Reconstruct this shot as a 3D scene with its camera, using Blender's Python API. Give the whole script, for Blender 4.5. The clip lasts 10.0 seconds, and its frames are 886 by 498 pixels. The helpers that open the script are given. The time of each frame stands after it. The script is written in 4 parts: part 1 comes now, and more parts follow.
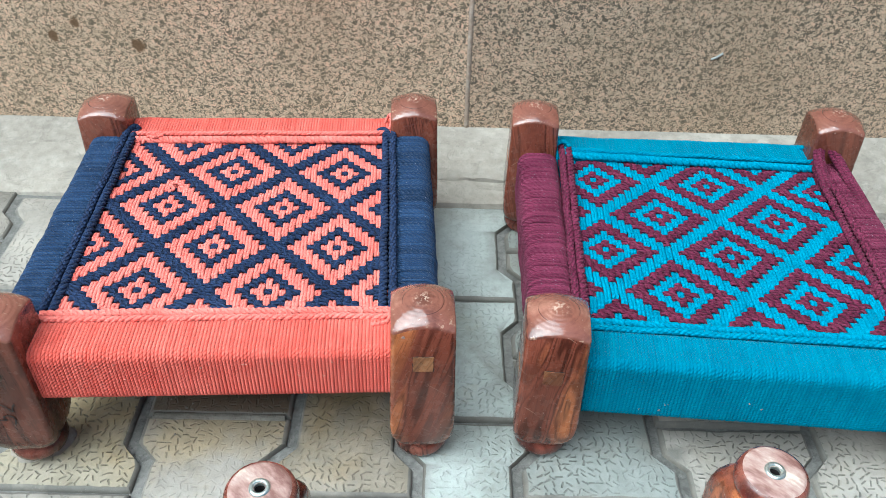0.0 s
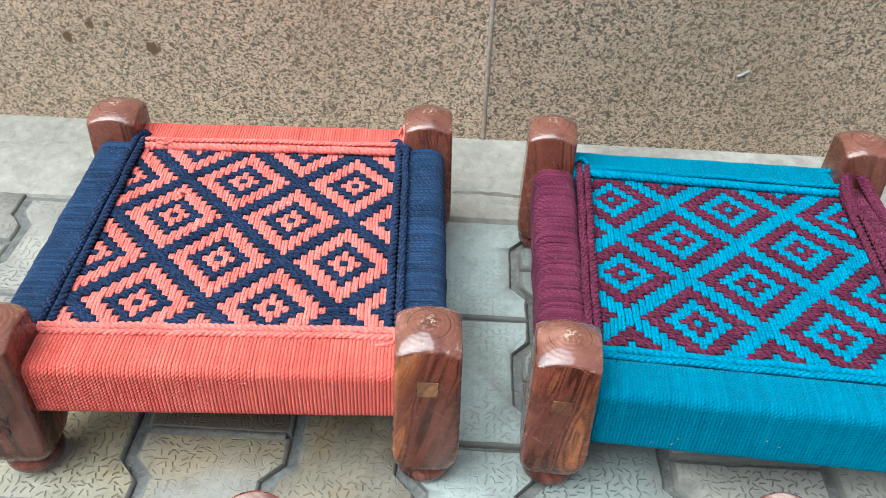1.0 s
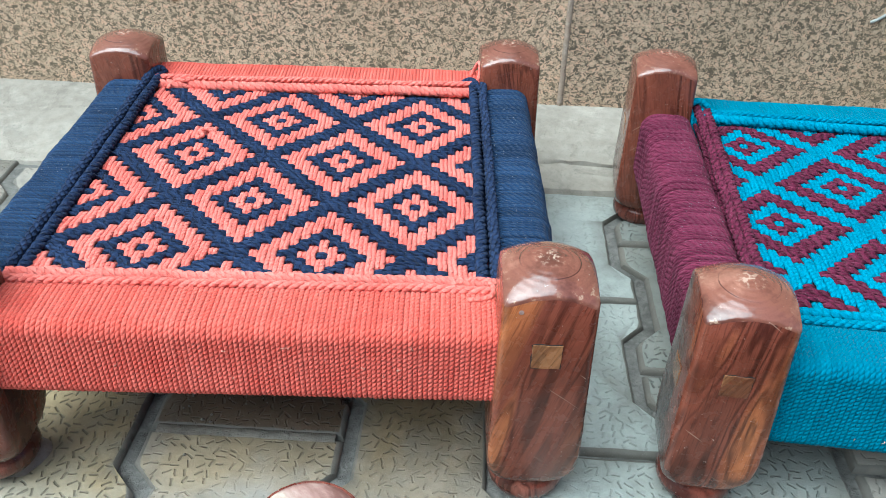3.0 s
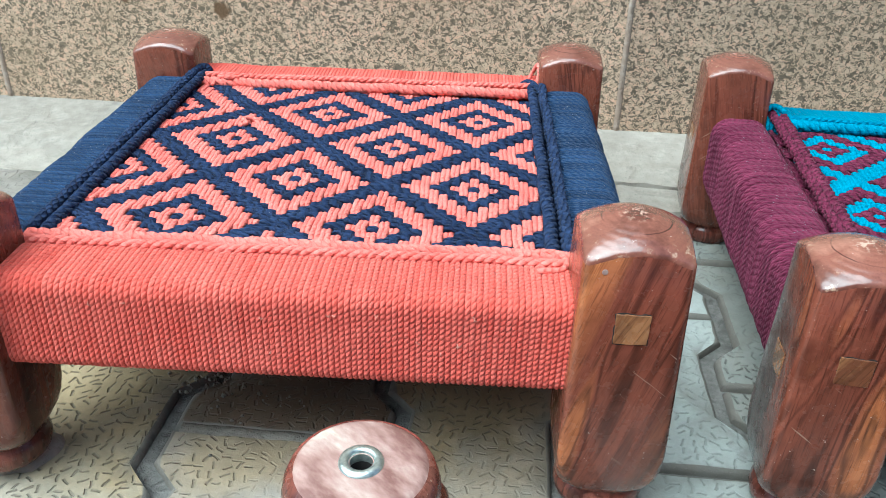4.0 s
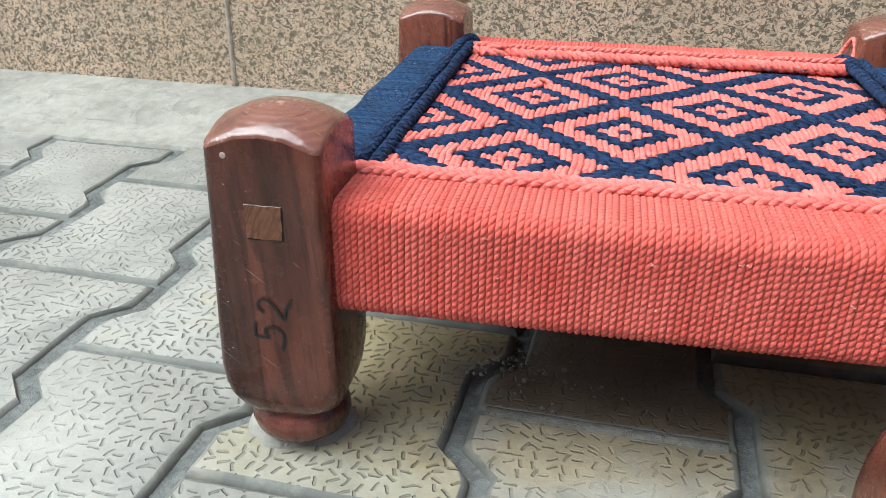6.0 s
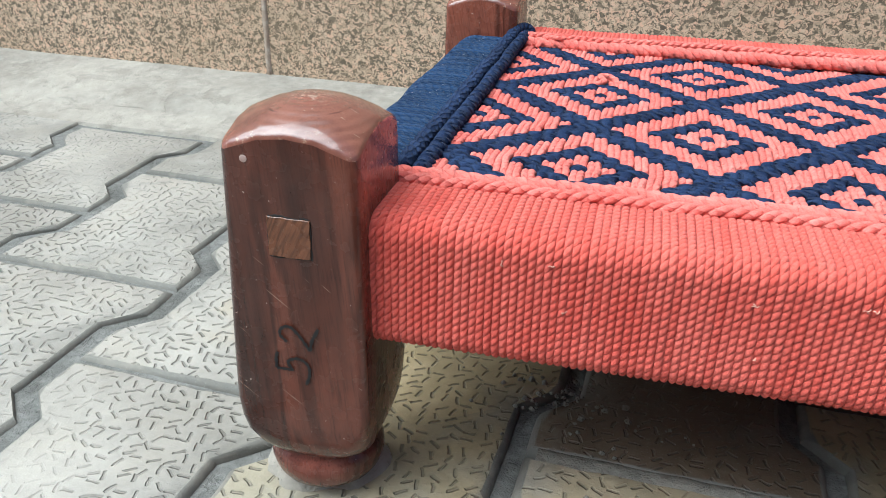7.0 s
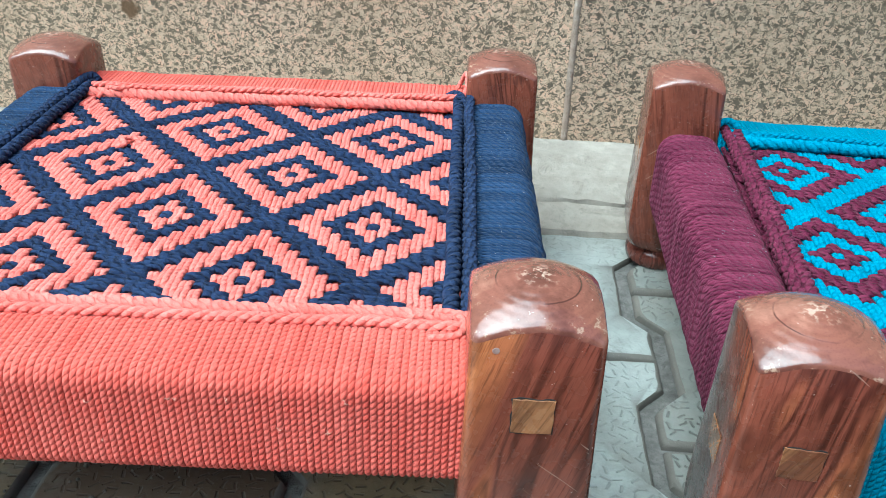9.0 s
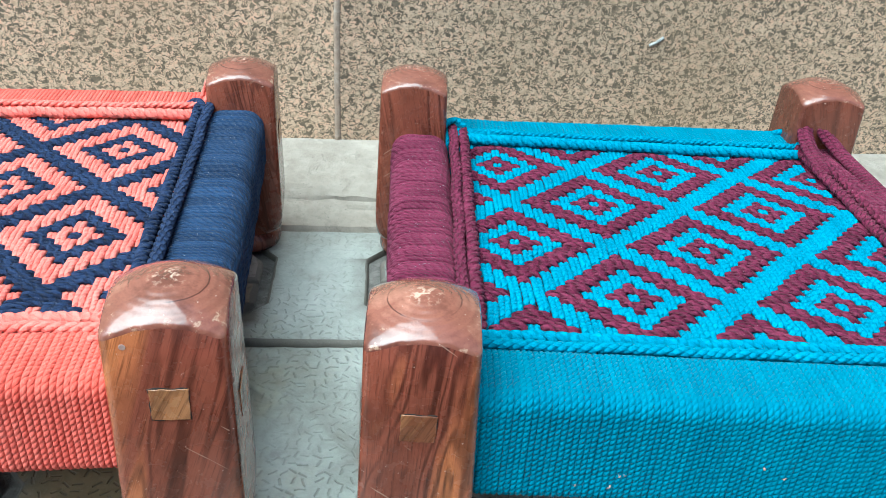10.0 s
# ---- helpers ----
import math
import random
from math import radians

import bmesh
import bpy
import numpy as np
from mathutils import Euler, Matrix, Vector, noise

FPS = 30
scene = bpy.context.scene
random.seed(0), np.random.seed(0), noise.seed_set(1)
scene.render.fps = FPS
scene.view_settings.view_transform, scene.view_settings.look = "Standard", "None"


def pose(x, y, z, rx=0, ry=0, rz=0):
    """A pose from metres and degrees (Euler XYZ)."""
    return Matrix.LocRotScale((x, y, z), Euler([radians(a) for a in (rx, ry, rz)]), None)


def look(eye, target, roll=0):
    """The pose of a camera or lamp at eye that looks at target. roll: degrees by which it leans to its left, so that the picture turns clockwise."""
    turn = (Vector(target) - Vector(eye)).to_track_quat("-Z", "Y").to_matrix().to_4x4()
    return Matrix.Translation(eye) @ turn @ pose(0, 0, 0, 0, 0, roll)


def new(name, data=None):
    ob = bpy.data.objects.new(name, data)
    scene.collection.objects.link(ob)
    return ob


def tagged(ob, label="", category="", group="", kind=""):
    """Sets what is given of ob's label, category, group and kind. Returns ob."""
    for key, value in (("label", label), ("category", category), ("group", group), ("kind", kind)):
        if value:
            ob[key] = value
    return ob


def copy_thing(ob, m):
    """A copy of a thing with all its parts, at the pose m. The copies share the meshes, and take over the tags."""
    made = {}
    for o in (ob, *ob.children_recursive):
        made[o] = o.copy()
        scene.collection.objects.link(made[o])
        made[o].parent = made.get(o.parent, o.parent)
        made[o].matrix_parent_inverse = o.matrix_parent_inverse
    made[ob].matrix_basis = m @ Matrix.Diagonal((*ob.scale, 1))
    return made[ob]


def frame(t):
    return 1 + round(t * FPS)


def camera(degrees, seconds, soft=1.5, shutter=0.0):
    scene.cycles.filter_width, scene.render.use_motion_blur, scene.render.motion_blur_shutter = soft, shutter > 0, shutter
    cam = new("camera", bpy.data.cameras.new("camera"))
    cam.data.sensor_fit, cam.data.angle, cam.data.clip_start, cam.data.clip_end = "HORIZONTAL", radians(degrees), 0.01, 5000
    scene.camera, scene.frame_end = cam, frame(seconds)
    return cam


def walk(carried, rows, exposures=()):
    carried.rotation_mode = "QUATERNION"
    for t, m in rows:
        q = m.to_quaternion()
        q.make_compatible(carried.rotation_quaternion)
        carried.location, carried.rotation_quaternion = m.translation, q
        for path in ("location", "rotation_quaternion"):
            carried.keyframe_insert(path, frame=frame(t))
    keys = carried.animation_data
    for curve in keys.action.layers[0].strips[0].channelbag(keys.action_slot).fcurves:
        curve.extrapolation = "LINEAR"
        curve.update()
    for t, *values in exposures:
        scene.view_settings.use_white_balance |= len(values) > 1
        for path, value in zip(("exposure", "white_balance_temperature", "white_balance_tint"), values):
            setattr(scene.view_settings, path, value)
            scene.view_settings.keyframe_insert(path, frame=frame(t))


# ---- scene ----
cam = camera(56.3, 10.0, 0.65)
PATH = [
    (0, (-0.01, 0.0, 0.784), (0.007, 1.543, -0.488), 1.8),
    (0.5, (0.0, 0.01, 0.781), (-0.007, 1.553, -0.492), 1.5),
    (1, (-0.001, 0.034, 0.78), (-0.029, 1.581, -0.488), 2.4),
    (1.5, (-0.027, 0.083, 0.745), (-0.05, 1.639, -0.512), 2.9),
    (2, (-0.05, 0.14, 0.703), (-0.075, 1.696, -0.554), 2.9),
    (2.5, (-0.057, 0.144, 0.636), (-0.085, 1.721, -0.594), 2.6),
    (2.7, (-0.065, 0.143, 0.598), (-0.106, 1.735, -0.612), 2.2),
    (3.8, (-0.088, 0.16, 0.457), (-0.245, 1.892, -0.53), 1.3),
    (4, (-0.095, 0.156, 0.44), (-0.256, 1.895, -0.535), 1.4),
    (4.5, (-0.122, 0.167, 0.429), (-0.331, 1.922, -0.508), 1.0),
    (5, (-0.178, 0.201, 0.413), (-0.449, 1.975, -0.469), 0.9),
    (5.5, (-0.236, 0.184, 0.38), (-0.622, 1.95, -0.475), 0.2),
    (5.7, (-0.245, 0.177, 0.359), (-0.653, 1.939, -0.495), 0.1),
    (6.8, (-0.29, 0.224, 0.322), (-0.786, 1.948, -0.563), 1.3),
    (7, (-0.287, 0.244, 0.321), (-0.793, 1.968, -0.559), 1.1),
    (7.5, (-0.236, 0.287, 0.344), (-0.685, 2.026, -0.535), -0.5),
    (8, (-0.193, 0.297, 0.365), (-0.572, 2.053, -0.514), 0.0),
    (8.5, (-0.125, 0.293, 0.395), (-0.409, 2.041, -0.533), 0.4),
    (9, (-0.046, 0.259, 0.432), (-0.159, 1.989, -0.565), 1.9),
    (9.5, (0.016, 0.223, 0.453), (0.055, 1.953, -0.549), 2.8),
    (10, (0.088, 0.221, 0.464), (0.252, 1.945, -0.537), 3.7),
]
EXPOSURES = [(0.0, 0.30, 5390, -5), (2.5, 0.27, 5310, -7), (4.5, 0.44, 5260, -8), (5.5, 0.26, 5340, -7), (7.0, 0.24, 5440, -3), (8.5, 0.42, 5140, -9), (9.5, 0.55, 5150, -10), (10.0, 0.61, 5300, -9)]
walk(cam, [(t, look(eye, target, roll)) for t, eye, target, roll in PATH], EXPOSURES)

# ---- light: a hazy sun from the left, spread wide by thin cloud ----
SUN_ELEVATION, SUN_AZIMUTH = 62.0, 238.0   # azimuth from +y, clockwise
world = bpy.data.worlds.new("world")
scene.world = world
world.use_nodes = True
wn = world.node_tree
sky = wn.nodes.new("ShaderNodeTexSky")
sky.sky_type, sky.sun_disc = "NISHITA", False
sky.sun_elevation, sky.sun_rotation = radians(SUN_ELEVATION), radians(SUN_AZIMUTH)
sky.air_density, sky.dust_density = 0.65, 5.0
wn.links.new(sky.outputs[0], wn.nodes["Background"].inputs[0])
wn.nodes["Background"].inputs[1].default_value = 0.15
sun = new("sun", bpy.data.lights.new("sun", "SUN"))
sun.data.energy, sun.data.angle, sun.data.color = 5.0, radians(70), (1.0, 0.97, 0.93)
a, e = radians(SUN_AZIMUTH), radians(SUN_ELEVATION)
sun.matrix_world = look((0, 0, 0), (-math.sin(a) * math.cos(e), -math.cos(a) * math.cos(e), -math.sin(e)))


# ---- materials ----
class Nodes:
    """A small helper that strings shader nodes together."""

    def __init__(self, name):
        self.mat = bpy.data.materials.new(name)
        self.mat.use_nodes = True
        self.t = self.mat.node_tree
        self.bsdf = self.t.nodes["Principled BSDF"]

    def put(self, socket, value):
        if isinstance(value, bpy.types.NodeSocket):
            self.t.links.new(value, socket)
        elif value is not None:
            socket.default_value = value

    def node(self, kind, ins=None, **props):
        n = self.t.nodes.new(kind)
        for key, value in props.items():
            setattr(n, key, value)
        for key, value in (ins or {}).items():
            self.put(n.inputs[key], value)
        return n

    def math(self, op, a, b=None, c=None, clamp=False):
        n = self.node("ShaderNodeMath", operation=op, use_clamp=clamp)
        for k, v in enumerate((a, b, c)):
            self.put(n.inputs[k], v)
        return n.outputs[0]

    def vmath(self, op, a, b=None):
        n = self.node("ShaderNodeVectorMath", operation=op)
        self.put(n.inputs[0], a)
        self.put(n.inputs[1], b)
        return n

    def noise(self, vec, scale, detail=3.0, rough=0.55, distort=0.0):
        n = self.node("ShaderNodeTexNoise", {"Vector": vec, "Scale": scale, "Detail": detail, "Roughness": rough, "Distortion": distort})
        return n.outputs["Fac"]

    def ramp(self, fac, stops, mode="LINEAR"):
        n = self.node("ShaderNodeValToRGB", {"Fac": fac})
        r = n.color_ramp
        r.interpolation = mode
        while len(r.elements) < len(stops):
            r.elements.new(0.5)
        for el, (p, c) in zip(r.elements, stops):
            el.position = p
            el.color = (*c, 1) if len(c) == 3 else c
        return n.outputs["Color"]

    def mix(self, fac, a, b, blend="MIX"):
        n = self.node("ShaderNodeMix", data_type="RGBA", blend_type=blend)
        self.put(n.inputs[0], fac)
        for k, v in ((6, a), (7, b)):
            self.put(n.inputs[k], (*v, 1) if isinstance(v, tuple) and len(v) == 3 else v)
        return n.outputs[2]

    def range(self, v, lo, hi, a=0.0, b=1.0):
        n = self.node("ShaderNodeMapRange", {"Value": v, "From Min": lo, "From Max": hi, "To Min": a, "To Max": b})
        return n.outputs[0]

    def bump(self, height, distance, strength=1.0, normal=None):
        n = self.node("ShaderNodeBump", {"Height": height, "Distance": distance, "Strength": strength})
        if normal is not None:
            self.put(n.inputs["Normal"], normal)
        return n.outputs[0]

    def done(self, color=None, rough=None, normal=None, **more):
        self.put(self.bsdf.inputs["Base Color"], (*color, 1) if isinstance(color, tuple) and len(color) == 3 else color)
        self.put(self.bsdf.inputs["Roughness"], rough)
        self.put(self.bsdf.inputs["Normal"], normal)
        for key, value in more.items():
            self.put(self.bsdf.inputs[key.replace("_", " ")], value)
        return self.mat


def cord_material(name, base, light, sheen=0.04, wound=False, ply_depth=1.0, uneven=0.16):
    """Twisted cotton cord: plies that run askew round the strand, with lint and worn fibres. UV: x along in metres, y round 0 to 1."""
    n = Nodes(name)
    uv = n.node("ShaderNodeUVMap").outputs[0]
    pos = n.node("ShaderNodeNewGeometry").outputs["Position"]
    rnd = n.node("ShaderNodeObjectInfo").outputs["Random"]
    xyz = n.node("ShaderNodeSeparateXYZ", {0: uv})
    along = n.math("ADD", n.math("MULTIPLY", xyz.outputs[0], 1 / 0.0050), n.math("MULTIPLY", xyz.outputs[1], 1.15))
    if not wound:
        along = n.math("ADD", along, n.math("MULTIPLY", rnd, 7.3))
        along = n.math("ADD", along, n.math("MULTIPLY", n.noise(pos, 160.0, 1.0), 0.4))
    ply = n.math("POWER", n.math("ABSOLUTE", n.math("SINE", n.math("MULTIPLY", along, math.pi))), 0.6)
    fibre = n.noise(pos, 2200.0, 3.0, 0.7)
    patch = n.noise(pos, 26.0, 3.0)
    tone = n.math("ADD", n.math("MULTIPLY", patch, 0.5), n.math("MULTIPLY", rnd, uneven))
    tone = n.math("ADD", tone, 0.17 - uneven / 2)
    tone = n.math("ADD", tone, n.math("MULTIPLY", n.math("SUBTRACT", fibre, 0.5), 1.1))
    col = n.mix(n.range(tone, 0.2, 0.8), base, light)
    lint = n.math("GREATER_THAN", n.noise(pos, 620.0, 2.0, 0.5), 0.75)
    col = n.mix(n.math("MULTIPLY", lint, 0.22), col, (0.72, 0.66, 0.62))
    fuzz = n.noise(pos, 1000.0, 4.0, 0.75)
    nrm = n.bump(fuzz, 0.0012, 0.7, n.bump(ply, 0.0013, 0.95 * ply_depth))
    return n.done(col, 0.95, nrm, Sheen_Weight=sheen, Sheen_Roughness=0.5, Specular_IOR_Level=0.1)


CORDS = {"coral": ((0.67, 0.115, 0.090), (0.88, 0.300, 0.250), 0.08), "navy": ((0.008, 0.014, 0.038), (0.038, 0.064, 0.150), 0.03),
         "teal": ((0.0, 0.165, 0.280), (0.0, 0.310, 0.47), 0.06), "maroon": ((0.068, 0.007, 0.024), (0.220, 0.037, 0.084), 0.03)}
CORAL, NAVY, TEAL, MAROON = (cord_material(k + "_cord", *CORDS[k], ply_depth=d) for k, d in (("coral", 0.7), ("navy", 1.3), ("teal", 0.8), ("maroon", 1.3)))
# coral and teal darker than on the seats: rail-front shade in the colour
CORAL_WOUND_SHADED = cord_material("coral_wound_cord_shaded", (0.58, 0.072, 0.051), (0.77, 0.188, 0.145), 0.09, True, 0.7)
TEAL_WOUND_SHADED = cord_material("teal_wound_cord_shaded", (0.0, 0.132, 0.230), (0.0, 0.250, 0.385), 0.08, True, 0.8)
# navy made bluer and lighter here, for sky sheen on the side rails
NAVY_WOUND_SKYLIT = cord_material("navy_wound_cord_skylit", (0.008, 0.020, 0.052), (0.036, 0.080, 0.185), 0.08, True, 1.0, 0.26)
MAROON_WOUND = cord_material("maroon_wound_cord", (0.075, 0.008, 0.027), (0.250, 0.044, 0.096), 0.05, True, 1.0, 0.26)


def wood_material(name, dark, mid, pale, rings=False, gloss=0.2, rubbed=0.0, fineness=1.0):
    """Varnished rosewood: flowing year rings drawn out along the post, dark heart streaks, pale sap streaks, pores, scuffs and old paint specks."""
    n = Nodes(name)
    obj = n.node("ShaderNodeTexCoord").outputs["Object"]
    rnd = n.node("ShaderNodeObjectInfo").outputs["Random"]
    shift = n.node("ShaderNodeCombineXYZ", {0: n.math("MULTIPLY", rnd, 3.1), 1: n.math("MULTIPLY", rnd, 5.7), 2: n.math("MULTIPLY", rnd, 9.3)}).outputs[0]
    p = n.vmath("ADD", obj, shift).outputs[0]
    own = n.node("ShaderNodeSeparateColor", {0: n.node("ShaderNodeObjectInfo").outputs["Color"]})
    sap, lean, plain = own.outputs[0], own.outputs[1], own.outputs[2]
    turned_p = n.node("ShaderNodeVectorRotate", {"Vector": p, "Angle": n.math("MULTIPLY", n.math("SUBTRACT", lean, 0.5), -2.0)}, rotation_type="Y_AXIS").outputs[0]
    tilt = n.vmath("MULTIPLY", turned_p, (1.0, 1.0, 0.13)).outputs[0]
    figure_noise = n.noise(tilt, 15.0 * fineness, 3.0, 0.5, 0.9)
    grain = n.math("ADD", figure_noise, n.math("MULTIPLY", n.math("SUBTRACT", sap, 0.5), 0.5))
    bands = n.math("SINE", n.math("MULTIPLY_ADD", figure_noise, 95.0, n.math("MULTIPLY", n.noise(tilt, 90.0, 2.0), 5.0)))
    bands = n.math("MULTIPLY", n.range(bands, -0.2, 1.0), n.range(n.noise(tilt, 24.0, 2.0), 0.38, 0.62, 0.15, 1.0))
    fine = n.noise(n.vmath("MULTIPLY", turned_p, (1.0, 1.0, 0.05)).outputs[0], 900.0, 3.0, 0.6)
    if rings:
        c = n.node("ShaderNodeMapping", {"Vector": obj, "Location": (0.004, -0.003, 0), "Scale": (1, 1, 0.05)}).outputs[0]
        r = n.vmath("LENGTH", c).outputs["Value"]
        r = n.math("ADD", r, n.math("MULTIPLY", n.noise(p, 40.0, 2.0), 0.008))
        bands = n.range(n.math("SINE", n.math("MULTIPLY", r, 1500.0)), 0.1, 1.0, 0.0, 0.5)
        fine = n.noise(p, 900.0, 3.0, 0.6)
        grain = n.noise(p, 30.0, 4.0, 0.6)
    grain = n.math("ADD", n.math("MULTIPLY", n.math("SUBTRACT", grain, 0.44), n.math("SUBTRACT", 1.0, n.math("MULTIPLY", plain, 0.8))), 0.44)
    col = n.ramp(grain, [(0.37, dark), (0.465, mid), (0.525, mid), (0.63, pale)])
    streak = n.noise(tilt, 19.0 * fineness, 3.0, 0.55, 1.2)
    col = n.mix(n.math("MULTIPLY", n.range(streak, 0.54, 0.66, 0.0, 0.2 if rings else 0.8), n.math("SUBTRACT", 1.0, n.math("MULTIPLY", plain, 0.6))), col, tuple(0.36 * v for v in mid))
    col = n.mix(n.math("MULTIPLY", bands, 0.16 if rings else 0.66), col, tuple(0.45 * v for v in dark))
    col = n.mix(n.range(fine, 0.50, 0.72, 0.0, 0.2 if rings else 0.55), col, tuple(0.3 * v for v in dark))
    grime = n.range(n.noise(p, 34.0, 5.0, 0.7), 0.5, 0.72, 0.0, 0.25 if rings else 0.35)
    col = n.mix(grime, col, tuple(0.4 * v for v in mid))
    scratch_p = n.vmath("MULTIPLY", n.node("ShaderNodeVectorRotate", {"Vector": p, "Angle": 0.9}, rotation_type="Y_AXIS").outputs[0], (1.0, 1.0, 0.05)).outputs[0]
    scratch = n.math("MULTIPLY", n.range(n.noise(scratch_p, 620.0, 1.0, 0.4), 0.73, 0.75), n.range(n.noise(p, 24.0, 2.0), 0.5, 0.6))
    col = n.mix(n.math("MULTIPLY", scratch, 0.5), col, (0.40, 0.27, 0.20))
    speck = n.range(n.noise(p, 330.0, 2.0, 0.6), 0.735, 0.75)
    col = n.mix(n.math("MULTIPLY", speck, 0.6), col, (0.55, 0.42, 0.36))
    if rings:
        xy = n.vmath("LENGTH", n.vmath("MULTIPLY", obj, (1.0, 1.0, 0.0)).outputs[0]).outputs["Value"]
        wide = n.math("ABSOLUTE", n.math("SUBTRACT", n.math("ADD", xy, n.math("MULTIPLY", n.noise(p, 25.0, 1.0), 0.003)), 0.0225))
        scribe = n.math("MULTIPLY", n.range(wide, 0.0002, 0.0006, 1.0, 0.0), n.range(n.noise(p, 33.0, 2.0), 0.42, 0.52))
        col = n.mix(n.math("MULTIPLY", scribe, 0.8), col, (0.05, 0.016, 0.012))
        scuff = n.math("MULTIPLY", n.range(xy, 0.003, 0.012, 1.0, 0.0), n.range(n.noise(p, 240.0, 4.0, 0.7), 0.52, 0.6))
        col = n.mix(n.math("MULTIPLY", scuff, 0.75), col, (0.55, 0.42, 0.33))
        # varnish chipped off along the rim
        rim = n.math("MULTIPLY", n.range(xy, 0.0285, 0.0345), n.range(n.noise(p, 120.0, 5.0, 0.75), 0.57, 0.63))
        col = n.mix(n.math("MULTIPLY", rim, rubbed), col, (0.47, 0.33, 0.23))
    rough = n.range(n.noise(p, 90.0, 3.0), 0.3, 0.7, gloss * 0.8, gloss * 1.7)
    rough = n.math("ADD", rough, n.math("MULTIPLY", speck, 0.4))
    wob = n.bump(n.noise(p, 36.0 if rings else 60.0, 3.0), 0.006 if rings else 0.003, 0.4, n.bump(fine, 0.0004, 0.4))
    if rings:
        ridge = n.math("SINE", n.math("MULTIPLY", n.math("ADD", xy, n.math("MULTIPLY", n.noise(p, 30.0, 2.0), 0.002)), 1300.0))
        wob = n.bump(ridge, 0.0004, 0.3, wob)
    return n.done(col, rough, wob, Coat_Weight=0.9 if rings else 0.45, Coat_Roughness=0.08 if rings else 0.16, Specular_IOR_Level=0.3)


def sole_material():
    """Bare wood rubbed pale on the ground: cream and mauve blotches with brown bruises."""
    n = Nodes("worn_sole")
    obj = n.node("ShaderNodeTexCoord").outputs["Object"]
    rnd = n.node("ShaderNodeObjectInfo").outputs["Random"]
    p = n.vmath("ADD", obj, n.node("ShaderNodeCombineXYZ", {0: n.math("MULTIPLY", rnd, 4.0), 1: rnd}).outputs[0]).outputs[0]
    q = n.vmath("MULTIPLY", n.node("ShaderNodeVectorRotate", {"Vector": p, "Angle": 0.8}, rotation_type="Z_AXIS").outputs[0], (1.0, 0.35, 1.0)).outputs[0]
    col = n.ramp(n.noise(q, 62.0, 4.0, 0.6), [(0.36, (0.16, 0.075, 0.062)), (0.46, (0.30, 0.18, 0.155)), (0.55, (0.40, 0.29, 0.25)), (0.66, (0.60, 0.52, 0.42))])
    col = n.mix(n.range(n.noise(q, 520.0, 3.0, 0.6), 0.52, 0.72, 0.0, 0.45), col, (0.26, 0.16, 0.13))
    return n.done(col, 0.55, n.bump(n.noise(p, 300.0, 4.0), 0.0008, 0.5), Specular_IOR_Level=0.35)


WOOD = wood_material("rosewood", (0.046, 0.015, 0.010), (0.200, 0.060, 0.036), (0.46, 0.160, 0.058))
WOOD_TOP = wood_material("rosewood_end_grain", (0.112, 0.038, 0.026), (0.205, 0.076, 0.052), (0.30, 0.135, 0.094), rings=True, gloss=0.15, rubbed=0.6)
WOOD_TENON = wood_material("tenon_wood", (0.06, 0.022, 0.011), (0.175, 0.066, 0.032), (0.34, 0.16, 0.07), fineness=3.5)
WOOD_FOOT = wood_material("turned_foot", (0.075, 0.020, 0.014), (0.17, 0.050, 0.034), (0.27, 0.10, 0.07))
WOOD_SOLE = sole_material()
ink = Nodes("black_ink")
INK = ink.done((0.008, 0.008, 0.009), 0.45)
metal = Nodes("dull_metal")
METAL = metal.done(metal.ramp(metal.noise(metal.node("ShaderNodeTexCoord").outputs["Object"], 500.0), [(0.3, (0.32, 0.36, 0.34)), (0.7, (0.6, 0.64, 0.6))]), 0.32, None, Metallic=0.85)
hole = Nodes("hole_dark")
HOLE = hole.done((0.012, 0.009, 0.008), 0.9)


